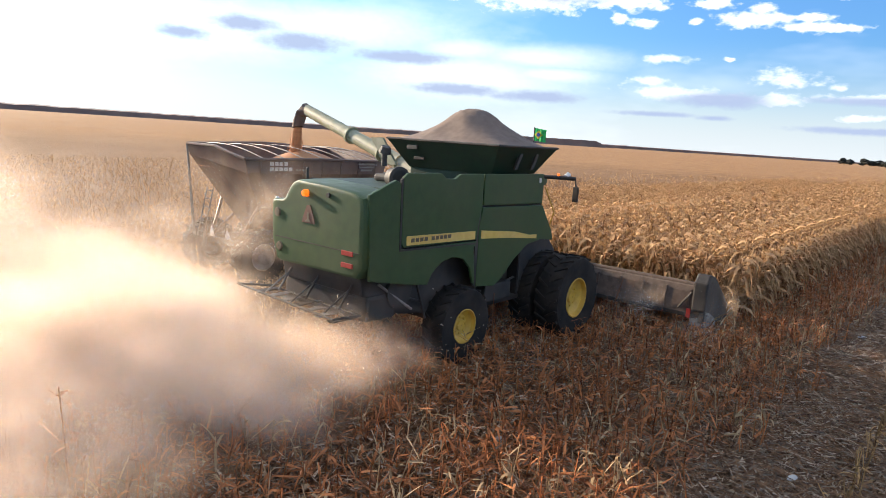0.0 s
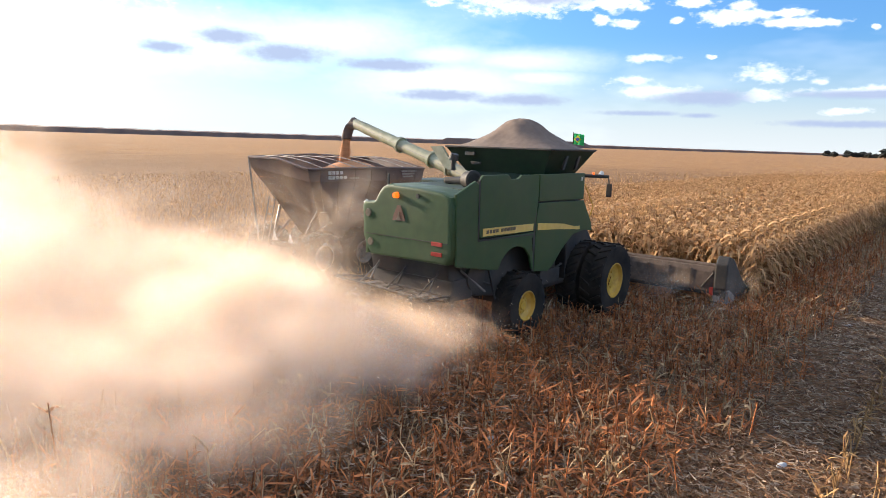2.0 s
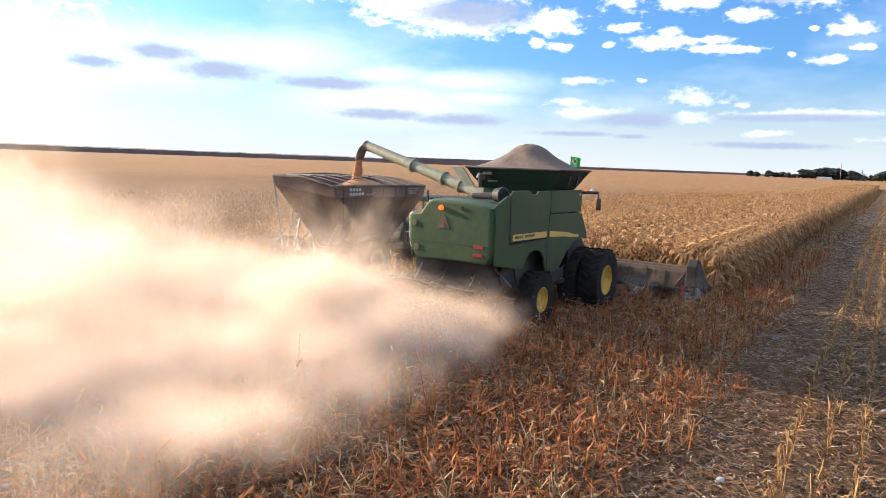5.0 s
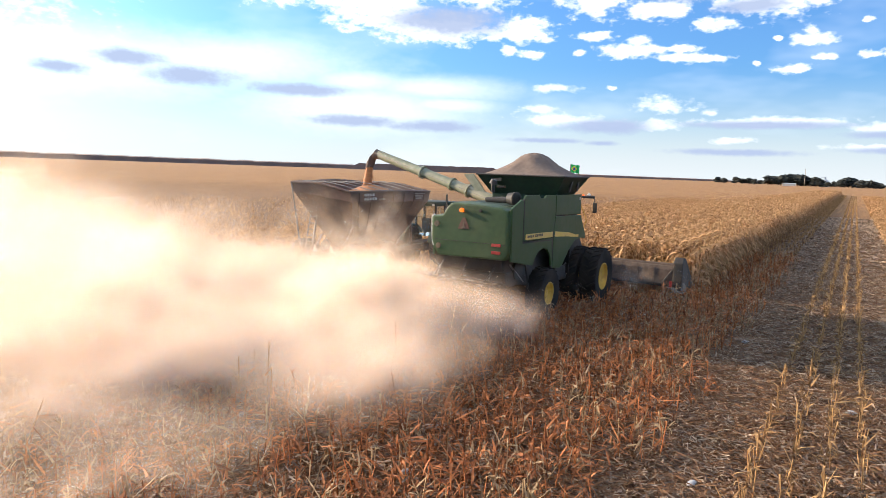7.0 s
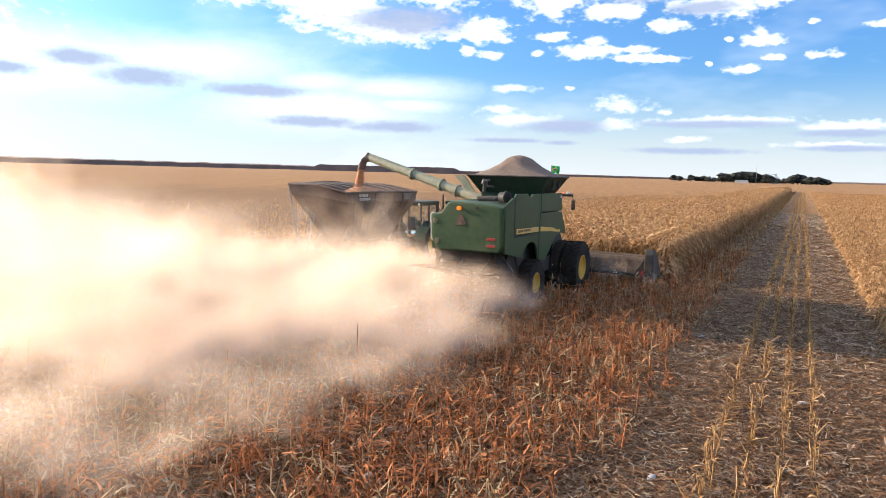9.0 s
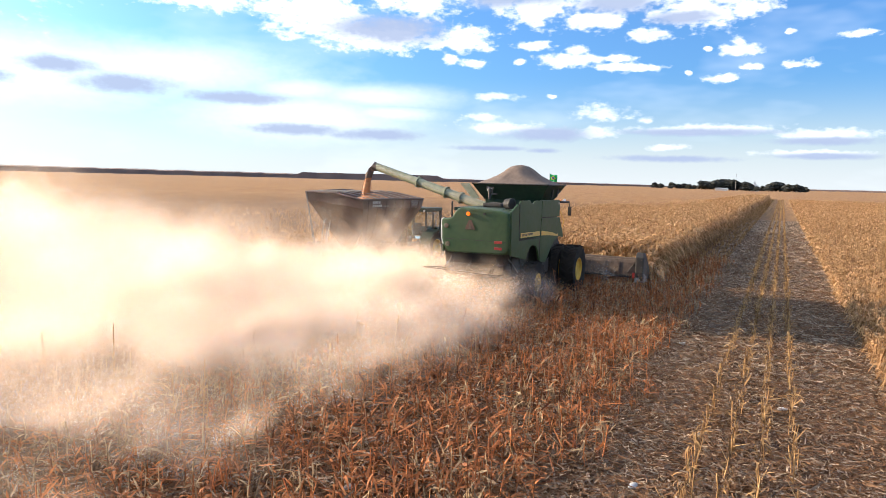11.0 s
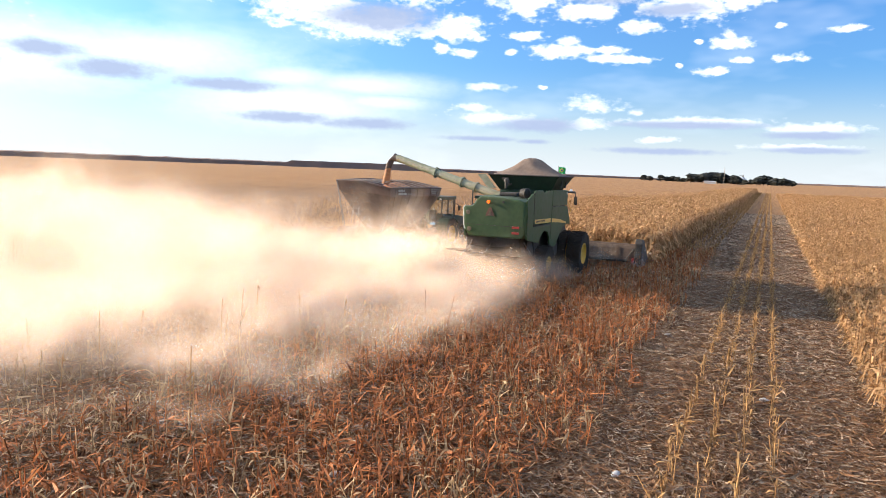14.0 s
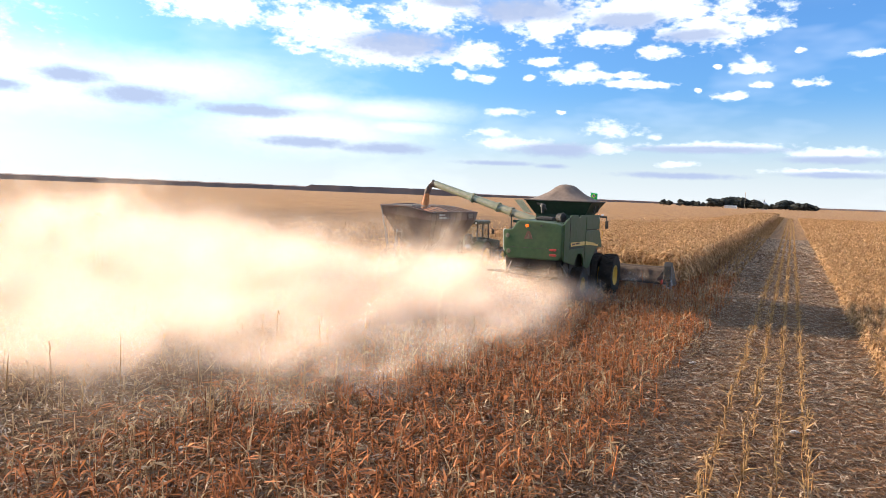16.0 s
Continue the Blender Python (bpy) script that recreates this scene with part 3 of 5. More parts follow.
    part("intake_ring", lathe([(.20, 0), (.225, .0), (.225, .06), (.16, .07)], 24), M_BLACK, c, smooth=True, pos=pose(.98, -5.29, 3.90, 0, 0, -17))
    part("engine_cover", box(-0.5, .3, -4.5, -3.4, 3.72, 3.88, bevel=.06), M_BLACK, c)
    part("precleaner", add_rod(rod((-.2, -4.5, 4.05), (-.2, -4.5, 4.32), .06, seg=12), (-.2, -4.5, 4.32), (-.16, -4.5, 4.45), .13, .1, seg=16), M_BLACK, c, "black engine pre-cleaner")
    # grain tank with folded-out sides under a canvas
    n0, n1 = rect(-1.22, 1.22, -2.62, -0.95, 3.98), rect(-1.64, 1.64, -3.0, -0.62, 4.62)
    inner = [[(x * .97, -1.8 + (y + 1.8) * .97, z) for x, y, z in r] for r in (n1, n0)]
    part("tank_extension", loft([n0, n1] + inner, caps=False), M_GREEN_DARK, c, "dark green flared grain tank sides")
    part("tank_body", box(-1.2, 1.2, -2.6, -1.0, 3.7, 4.0, bevel=.03), M_GREEN_DARK, c)
    for x0 in (-1.0,):
        part("tank_window", box(x0, x0 + .32, -2.98, -2.93, 4.40, 4.50, bevel=.012, m=pose(0, 0, 0)), M_BLACK, c)
        part("tank_window", box(x0 + .1, x0 + .42, -2.83, -2.78, 4.16, 4.24, bevel=.012), M_BLACK, c)
    for y in (-2.2, -1.55):
        part("tank_slot", prism([(y, 4.12), (y + .1, 4.12), (y + .32, 4.5), (y + .2, 4.5)], 1.49, 1.54, "x"), M_BLACK, c)
    rings = []
    for k, (f, s) in enumerate(((0, 1), (.07, .90), (.18, .77), (.32, .645), (.47, .535), (.62, .435), (.75, .355), (.85, .285), (.93, .205), (.98, .115), (1, .02))):
        hx, hy, cx, cy = 1.66 * s, 1.21 * s + .06 * f, 0.02 * f, -1.81
        z = 4.63 + .78 * f
        ring, n = [], 40
        for i in range(n):
            a = 2 * math.pi * i / n
            p = 4.5 - 2.3 * min(1, f * 1.8)
            ca, sa = math.cos(a), math.sin(a)
            rr = (abs(ca) ** p + abs(sa) ** p) ** (-1 / p)
            fold = 1 + .035 * math.sin(a * 9 + f * 1.5) * min(1, f * 4) * (1 - f) + .012 * math.sin(a * 23)
            ring.append((cx + hx * rr * ca * fold, cy + hy * rr * sa * fold, z + .012 * math.sin(a * 7 + k)))
        rings.append(ring)
    part("tank_cover", loft(rings), M_CANVAS, c, "brown canvas grain tank cover raised to a peak", smooth=True)
    rim = bmesh.new()
    for a, b in zip(n1, n1[1:] + n1[:1]):
        add_rod(rim, a, b, .028, seg=6)
    part("tank_rim", rim, M_BLACK, c)
    # left door of the tank, seen beyond the auger
    part("tank_wing", prism([(-1.62, 4.02), (-1.25, 4.0), (-1.75, 4.62), (-2.15, 4.6)], -3.05, -2.98, "y"), M_AUGER, c, "pale folded tank flap")
    # cab, off centre to stay out of sight, lengthened to shade the ground
    part("cab", prism([(-.25, 1.75), (1.7, 1.75), (1.9, 2.6), (1.7, 3.55), (-.25, 3.55)], -1.3, -.12, "x", .06), M_GLASS, c, "glazed driver's cab")
    part("cab_roof", box(-1.36, -.06, -.6, 1.9, 3.55, 3.82, bevel=.09), M_GREEN, c, smooth=True)
    part("cab_back", box(-1.2, 1.1, -.9, -.25, 1.8, 3.7, bevel=.03), M_BLACK, c)
    part("platform", box(-1.5, .8, -.3, .6, 1.82, 1.9, bevel=.02), M_BLACK, c)
    part("mirror_arm", add_rod(rod((.3, -.2, 3.90), (1.38, .85, 3.88), .05, seg=8), (1.38, .85, 3.86), (1.42, .85, 3.62), .02), M_BLACK, c)
    part("mirror", box(1.34, 1.50, .82, .88, 3.28, 3.68, bevel=.025), M_BLACK, c, "black wing mirror")
    part("work_lamp", rod((1.18, .70, 3.90), (1.18, .82, 3.98), .07, seg=14), M_LAMP, c, "pale round work lamp", smooth=True)
    part("cab_beacon", rod((1.05, .55, 3.85), (1.05, .55, 3.99), .035, seg=12), M_AMBER, c, "amber beacon", smooth=True)
    part("ladder_rail", add_rod(rod((-1.35, .3, .7), (-1.35, .3, 2.6), .02), (-1.35, .7, .7), (-1.35, .7, 2.6), .02), M_BLACK, c)
    # flag
    part("flag_pole", rod((.88, -.5, 4.3), (.88, -.5, 5.1), .012, seg=6), M_BLACK, c)
    fl = bmesh.new()
    g = [[fl.verts.new((.88 + .055 * i, -.5 + .04 * math.sin(i * 1.1), 4.78 + .30 * j - .006 * i)) for i in range(7)] for j in range(2)]
    for i in range(6):
        fl.faces.new((g[0][i], g[0][i + 1], g[1][i + 1], g[1][i]))
    flag = part("flag", fl, M_FLAG_G, c, "small green flag with a yellow diamond")
    part("flag_diamond", prism([(.93, 4.92), (1.04, 4.82), (1.16, 4.91), (1.05, 5.02)], -.565, -.553, "y"), M_FLAG_Y, flag)
    part("flag_disc", rod((1.045, -.575, 4.918), (1.045, -.566, 4.918), .045, seg=14), M_FLAG_B, flag)
    # unloading auger, swung out to the left
    a, b = Vector((-1.15, -1.25, 3.42)), Vector((-7.95, -.35, 5.28))
    way = (b - a).normalized()
    tube = part("unloading_auger", rod(a, b, .215, .185, seg=24), M_AUGER, c, "dusty pale green unloading auger tube", smooth=True)
    for f in (.28, .40, .63):
        p = a + (b - a) * f
        part("flange", rod(p - way * .05, p + way * .05, .265, seg=24), M_AUGER, tube, smooth=True)
    part("auger_elbow", rod((-1.1, -1.25, 2.6), (-1.1, -1.25, 3.55), .27, seg=20), M_GREEN_DARK, c, smooth=True)
    part("auger_seam", rod(a + Vector((0, -.2, .02)), b + Vector((0, -.17, .02)), .018, seg=6), M_GREY, tube)
    spout = loft([[(cx + rx * math.cos(k) * ca, -.34 + rx * math.sin(k), cz + rx * math.cos(k) * sa) for k in [2 * math.pi * i / 18 for i in range(18)]]
                  for cx, cz, ca, sa, rx in ((-7.88, 5.26, -.26, .96, .20), (-8.08, 5.30, .1, .98, .22), (-8.26, 5.22, .7, .70, .23), (-8.36, 5.02, .93, .35, .21), (-8.46, 4.72, .95, .28, .19))])
    part("spout", spout, M_CANVAS, c, "worn dark rubber spout", smooth=True)
    # wheels: doubled in front, single behind
    for s in (1, -1):
        for x in (1.90, 1.14):
            WHEELS.append((wheel(c, s * x, 0, 1.04, .66, .49, s), 1.04, (s * x, 0, 1.04), COMBINE_Y))
        WHEELS.append((wheel(c, s * 1.36, -3.68, .84, .56, .37, s, 20), .84, (s * 1.36, -3.68, .84), COMBINE_Y))
        part("mud_flap", box(min(s * .85, s * 1.4), max(s * .85, s * 1.4), -1.55, -1.5, 1.2, 2.3), M_RUBBER, c)
    # maize header
    h = part("header", prism([(2.80, .36), (3.25, .28), (4.0, .28), (4.0, .42), (3.45, .5), (3.34, 1.05), (3.24, 1.17), (3.10, 1.20), (2.97, 1.14), (2.90, 1.0)], -4.25, 4.25, "x", .02), M_HEADER, c, "dusty brown-grey maize header with back sheet", pos=pose(0, 0, .14))
    part("feeder_house", prism([(.9, 1.0), (1.1, 1.75), (3.05, 1.05), (3.05, .42)], -.7, .7, "x", .04), M_BLACK, c)
    part("header_beam", rod((-4.2, 3.10, 1.16), (4.2, 3.10, 1.16), .085, seg=14), M_HEADER, h, smooth=True)
    part("header_beam", box(-4.2, 4.2, 2.80, 2.94, .34, .46, bevel=.02), M_BLACK, h)
    for k in range(13):
        part("back_rib", prism([(2.78, .40), (2.84, .40), (2.93, 1.06), (2.88, 1.06)], -4.0 + .66 * k, -3.95 + .66 * k, "x"), M_HEADER, h)
    part("cross_auger", rod((-4.1, 3.6, .72), (4.1, 3.6, .72), .2, seg=16), M_BLACK, h, smooth=True)
    for s in (-1, 1):
        part("end_shield", prism([(2.75, .25), (3.4, .12), (5.3, .08), (5.55, .16), (4.6, .55), (3.9, 1.05), (3.35, 1.42), (2.85, 1.38)], min(s * 4.25, s * 4.40), max(s * 4.25, s * 4.40), "x", .03), M_BLACK, h, "dark header end shield")
        part("end_plate", prism([(2.80, .14), (3.6, .10), (3.5, .30), (3.0, .52), (2.82, .50)], min(s * 4.02, s * 4.46), max(s * 4.02, s * 4.46), "x", .03), M_GREY, h, "scuffed grey skid plate at the header's end")
        part("drive_guard", prism([(2.72, .55), (3.15, .50), (3.30, 1.05), (3.22, 1.46), (2.95, 1.52), (2.74, 1.30)], min(s * 4.05, s * 4.42), max(s * 4.05, s * 4.42), "x", .05), M_BLACK, h, "black drive guard")
        part("end_reflector", box(min(s * 3.94, s * 4.04), max(s * 3.94, s * 4.04), 2.74, 2.78, .34, .58), M_RED, h, "red reflector panel")
        part("hydraulic_hose", rod((s * 4.0, 2.85, 1.0), (s * 3.7, 2.8, .55), .03), M_BLACK, h)
    for k in range(17):
        x = -4.0 + .5 * k
        bm = bmesh.new()
        base = [bm.verts.new(p) for p in ((x - .2, 3.9, .34), (x + .2, 3.9, .34), (x + .15, 3.95, .60), (x - .15, 3.95, .60))]
        midr = [bm.verts.new(p) for p in ((x - .12, 4.7, .16), (x + .12, 4.7, .16), (x + .08, 4.7, .36), (x - .08, 4.7, .36))]
        tip = bm.verts.new((x, 5.35, .12))
        for i in range(4):
            j = (i + 1) % 4
            bm.faces.new((base[i], base[j], midr[j], midr[i])), bm.faces.new((midr[i], midr[j], tip))
        part("snout", bm, M_GREEN_DARK, h, "pointed row divider")
    return c


def build_cart():
    c = thing("grain_cart", "dark red grain cart, dusty, half hidden in dust, being filled", "grain cart", pos=pose(CART_X, 13.9, 0))
    L, R, B, F = -1.6, 1.55, -2.85, 2.82
    rim = [(L, B, 4.02), (0, B - .02, 4.03), (R, B, 3.74), (R, 0, 3.76), (R, F, 3.72), (0, F, 3.98), (L, F, 4.0), (L, 0, 4.12)]
    mid = [(L + .04, B + .08, 3.68), (0, B + .12, 3.5), (R - .02, B + .10, 3.34), (R - .02, 0, 3.30), (R - .02, F - .10, 3.30), (0, F - .12, 3.5), (L + .04, F - .08, 3.66), (L + .04, 0, 3.6)]
    low = [(-.55, -1.35, 1.3), (0, -1.35, 1.3), (.55, -1.35, 1.3), (.55, 0, 1.25), (.55, 1.5, 1.3), (0, 1.5, 1.3), (-.55, 1.5, 1.3), (-.55, 0, 1.25)]
    bm = loft([low, mid, rim], caps=False)
    bm.faces.new([v for v in bm.verts[:8]][::-1])
    inner = [[bm.verts.new((x * .965, y * .98, z - dz)) for x, y, z in r] for r, dz in ((rim, 0.0), (mid, 0.0))]
    vr = bm.verts[:][16:24]
    for i in range(8):
        j = (i + 1) % 8
        bm.faces.new((vr[i], vr[j], inner[0][j], inner[0][i])), bm.faces.new((inner[0][i], inner[0][j], inner[1][j], inner[1][i]))
    bmesh.ops.recalc_face_normals(bm, faces=bm.faces[:])
    part("hopper", bm, M_CART, c, "dark red steel hopper with sloping sides")
    e = bmesh.new()
    for a, b in zip(rim, rim[1:] + rim[:1]):
        add_rod(e, a, b, .045, seg=6)
    part("rim_rail", e, M_CART, c)
    rng = random.Random(7)
    heap = bmesh.new()
    n = 16
    rows = []
    for i in range(n + 1):
        row = []
        for j in range(n + 1):
            x, y = L * .93 + (R - L) * .93 * i / n, B * .93 + (F - B) * .93 * j / n
            d = math.hypot(x + .1, (y - .6) * .75)
            row.append(heap.verts.new((x, y, 3.35 + .62 * math.exp(-d * d * .9) + .02 * rng.random())))
        rows.append(row)
    for i in range(n):
        for j in range(n):
            heap.faces.new((rows[i][j], rows[i + 1][j], rows[i + 1][j + 1], rows[i][j + 1]))
    part("grain_heap", heap, M_GRAIN, c, "golden maize grain heaped in the hopper", smooth=True)
    for y in (-2.2, -1.45, -.7, .1, .9, 1.7, 2.4):
        p = [(L + (R - L) * k / 8, y, 4.06 - .3 * (k / 8) + .13 * math.sin(math.pi * k / 8)) for k in range(9)]
        bow = loft([[(x, yy + .018 * math.cos(q), z + .018 * math.sin(q)) for q in [k * math.pi / 3 for k in range(6)]] for x, yy, z in p])
        part("cover_bow", bow, M_GREY, c, "curved steel cover bow")
    for k in range(7):
        f = (k + .5) / 7
        y = B + .15 + (F - B - .3) * f
        part("side_rib", add_rod(rod((R - .01, y, 3.32), (R + .01, y, 3.7), .022, seg=4), (R - .01, y, 3.32), (.57, -1.35 + 2.85 * f, 1.35), .022, seg=4), M_CART, c)
    for n_, z in ((4, 3.56), (5, 3.40)):
        for k in range(n_):
            part("lettering_bar", box(R - .004, R + .02, -2.0 + .17 * k, -1.88 + .17 * k, z, z + .11), M_WHITE, c, "pale lettering bar")
    for k in range(4):
        part("lettering_bar", box(R - .004, R + .02, -1.05 + .12 * k, -.99 + .12 * k, 3.40, 3.46), M_GREY, c)
    for k, z in ((0, 3.60), (1, 3.50), (2, 3.40)):
        part("emblem_bar", box(R - .004, R + .02, 1.5 + .06 * k, 2.35 - .1 * k, z, z + .06), M_GREY, c, "dull grey emblem bar")
    part("maker_plate", box(.95, 1.02, -1.9, -1.5, 2.25, 2.33), M_WHITE, c)
    fr = bmesh.new()
    for s in (-1, 1):
        add_box(fr, s * .75 - .08, s * .75 + .08, -2.6, 3.4, 1.0, 1.22, bevel=.02)
    for y in (-2.5, -1.4, .2, 1.8):
        add_box(fr, -.75, .75, y - .07, y + .07, 1.02, 1.2)
    part("frame", fr, M_BLACK, c)
    for s in (-1, 1):
        for y0, y1, z1 in ((-2.5, -1.9, 2.5), (-2.5, -1.4, 1.9), (2.6, 2.0, 2.5)):
            part("hopper_strut", rod((s * .75, y0, 1.2), (s * 1.05, y1, z1), .05, seg=6), M_CART, c)
    part("drawbar", add_rod(rod((-.6, 3.3, 1.1), (0, 4.5, .85), .09), (.6, 3.3, 1.1), (0, 4.5, .85), .09), M_BLACK, c)
    for s in (-1, 1):
        for y in (-2.2, -.35):
            WHEELS.append((wheel(c, s * 1.35, y, .84, .60, .40, s, 20, M_GREY), .84, (s * 1.35, y, .84), COMBINE_Y))
    lad = bmesh.new()
    for x in (-.62, -.28):
        add_rod(lad, (x, -3.05, 1.25), (x, -2.72, 2.75), .022, seg=6)
    for k in range(6):
        add_rod(lad, (-.62, -3.02 + .055 * k, 1.4 + .25 * k), (-.28, -3.02 + .055 * k, 1.4 + .25 * k), .016, seg=6)
    part("ladder", lad, M_GREY, c, "steel ladder at the rear")
    part("stay", add_rod(rod((-1.55, -2.88, 3.98), (-.75, -3.1, 1.3), .025), (-1.5, -2.88, 3.9), (-1.0, -2.9, 1.2), .02), M_GREY, c)
    for x in (-.5, .35):
        part("tail_plate", prism([(x, 1.25), (x + .28, 1.25), (x + .1, 1.55)], -2.72, -2.69, "y"), M_LAMP, c, "pale triangular plate")
    return c


def build_tractor():
    c = thing("tractor", "dark green tractor pulling the grain cart", "tractor", pos=pose(CART_X, 19.4, 0))
    part("hood", prism([(1.3, 1.15), (3.9, 1.0), (4.05, 1.3), (3.95, 1.75), (1.3, 2.05)], -.48, .48, "x", .07), M_GREEN_DARK, c, smooth=True)
    part("chassis", box(-.4, .4, -.9, 3.6, .75, 1.2, bevel=.05), M_BLACK, c)
    part("cab_glass", prism([(-.55, 1.45), (1.25, 1.45), (1.35, 2.2), (1.1, 2.95), (-.5, 2.95)], -.78, .78, "x", .03), M_GLASS, c, "cab glazing")
    for x in (-.8, .8):
        for y0, y1 in ((-.58, -.52), (1.28, 1.12), (.3, .3)):
            part("cab_pillar", rod((x, y0, 1.4), (x, y1, 2.98), .045, seg=8), M_BLACK, c)
    part("cab_roof", box(-.9, .9, -.7, 1.3, 2.95, 3.17, bevel=.08), M_GREEN_DARK, c, smooth=True)
    part("seat", add_box(box(-.25, .25, 0, .45, 1.6, 1.75, bevel=.05), -.25, .25, -.1, .05, 1.7, 2.3, bevel=.05), M_BLACK, c)
    part("exhaust", rod((.62, 1.6, 1.9), (.62, 1.6, 3.05), .05, seg=10), M_BLACK, c)
    part("mirror", add_rod(box(.98, 1.16, 1.3, 1.36, 2.3, 2.6, bevel=.02), (.8, 1.25, 2.75), (1.05, 1.33, 2.6), .015), M_BLACK, c)
    for s in (-1, 1):
        fd = prism([(-1.05, 1.2), (-.95, 1.55), (-.6, 1.88), (-.1, 2.0), (.4, 1.9), (.8, 1.6), (.75, 1.52), (.36, 1.82), (-.1, 1.92), (-.55, 1.8), (-.88, 1.5), (-.97, 1.2)], min(s * .7, s * 1.35), max(s * .7, s * 1.35), "x")
        part("fender", fd, M_GREEN_DARK, c)
        part("work_lamp", rod((s * .8, -.72, 3.02), (s * .8, -.8, 3.02), .06, seg=10), M_LAMP, c)
        part("step", box(min(s * .5, s * 1.0), max(s * .5, s * 1.0), .8, 1.2, .7, .76), M_BLACK, c)
        WHEELS.append((wheel(c, s * 1.05, -.1, .95, .58, .5, s, 22), .95, (s * 1.05, -.1, .95), COMBINE_Y))
        WHEELS.append((wheel(c, s * 1.0, 2.75, .7, .45, .38, s, 18), .7, (s * 1.0, 2.75, .7), COMBINE_Y))
    return c


def build_grain_stream():
    """Loose kernels falling from the spout in a widening column."""
    rng = random.Random(11)
    bm = bmesh.new()
    top, low = Vector((-8.46, -.34, 4.74)), Vector((-8.62, -.3, 3.9))
    for k in range(14):
        f0, f1 = k / 14, (k + 1) / 14
        add_rod(bm, top.lerp(low, f0), top.lerp(low, f1 + .02), .135 + .06 * f0 + .012 * rng.random(), .14 + .06 * f1, seg=14)
    for _ in range(900):
        f, a, r = rng.random(), rng.random() * 6.28, .12 + .13 * rng.random() ** 2
        p = top.lerp(low, f) + Vector((math.cos(a), math.sin(a), 0)) * r * (.7 + .6 * f)
        bmesh.ops.create_icosphere(bm, subdivisions=1, radius=.008 + .006 * rng.random(), matrix=Matrix.Translation(p)) if _ % 4 == 0 else add_box(bm, p.x - .006, p.x + .006, p.y - .006, p.y + .006, p.z - .014, p.z + .014)
    return tagged(part("grain_stream", bm, M_GRAIN, pos=pose(COMBINE_X, 14.54, 0)), "golden maize grain pouring from the auger spout", "grain", kind="stuff")


combine = build_combine()
cart = build_cart()
tractor = build_tractor()
grain_stream = build_grain_stream()


# ---- ground and distance ----
def grid_mesh(name, verts, faces, mat):
    me = bpy.data.meshes.new(name)
    me.from_pydata(verts, [], faces)
    me.materials.append(mat)
    return new(name, me)


def build_ground():
    xs = sorted({*np.linspace(-40, 20, 61).tolist(), -4500, -1500, -500, -150, -80, 60, 150, 500, 1500, 4500})
    ys = sorted({*np.linspace(-10, 60, 71).tolist(), -1500, -300, -60, 90, 150, 300, 700, 1500, 4600})
    v, f = [], []
    for y in ys:
        for x in xs:
            near = abs(x + 10) < 30 and -10 <= y <= 60
            v.append((x, y, (0.035 * noise.noise((x * .5, y * .35, 0)) - .03) if near else 0.0))
    n = len(xs)
    for j in range(len(ys) - 1):
        for i in range(n - 1):
            f.append((j * n + i, j * n + i + 1, (j + 1) * n + i + 1, (j + 1) * n + i))
    g = grid_mesh("ground", v, f, M_GROUND)
    g.data.polygons.foreach_set("use_smooth", [True] * len(f))
    return tagged(g, "straw-covered stubble field reaching the horizon", "field", kind="structure")


def build_ridge():
    """Dark far woodland along the horizon."""
    rng = random.Random(3)
    for a0, a1, dist, h0, h1 in ((-40, 9, 3400, 9, 7), (9, 24, 3200, 9, 13), (24, 44, 2900, 13, 20), (44, 110, 2600, 18, 24)):
        v, f = [], []
        n = int((a1 - a0) * 3)
        for i in range(n + 1):
            k = i / n
            a = radians(a0 + (a1 - a0) * k)
            h = (h0 + (h1 - h0) * k) * (1 + .10 * noise.noise((a * 40, dist, 0)) + .06 * rng.random())
            for d, z in ((0, -2), (0, h * .8), (60, h), (500, h * .7), (500, -2)):
                v.append((-math.sin(a) * (dist + d), math.cos(a) * (dist + d), z))
        for i in range(n):
            for k in range(4):
                f.append((i * 5 + k, i * 5 + k + 1, i * 5 + k + 6, i * 5 + k + 5))
        tagged(grid_mesh("far_woodland", v, f, M_RIDGE_HAZED), "dark low woodland along the horizon", "woodland", kind="structure")
    v, f = [], []
    for i in range(31):
        a = radians(26.5 + 13 * i / 30)
        h = 22 * min(1, i / 1.5, (30 - i) / 1.5) * (.93 + .07 * rng.random())
        for d, z in ((0, -2), (0, h), (200, h), (200, -2)):
            v.append((-math.sin(a) * (2350 + d), math.cos(a) * (2350 + d), z))
    for i in range(30):
        for k in range(3):
            f.append((i * 4 + k, i * 4 + k + 1, i * 4 + k + 5, i * 4 + k + 4))
    tagged(grid_mesh("far_woodland", v, f, M_RIDGE_HAZED), "dark low plateau on the horizon", "woodland", kind="structure")


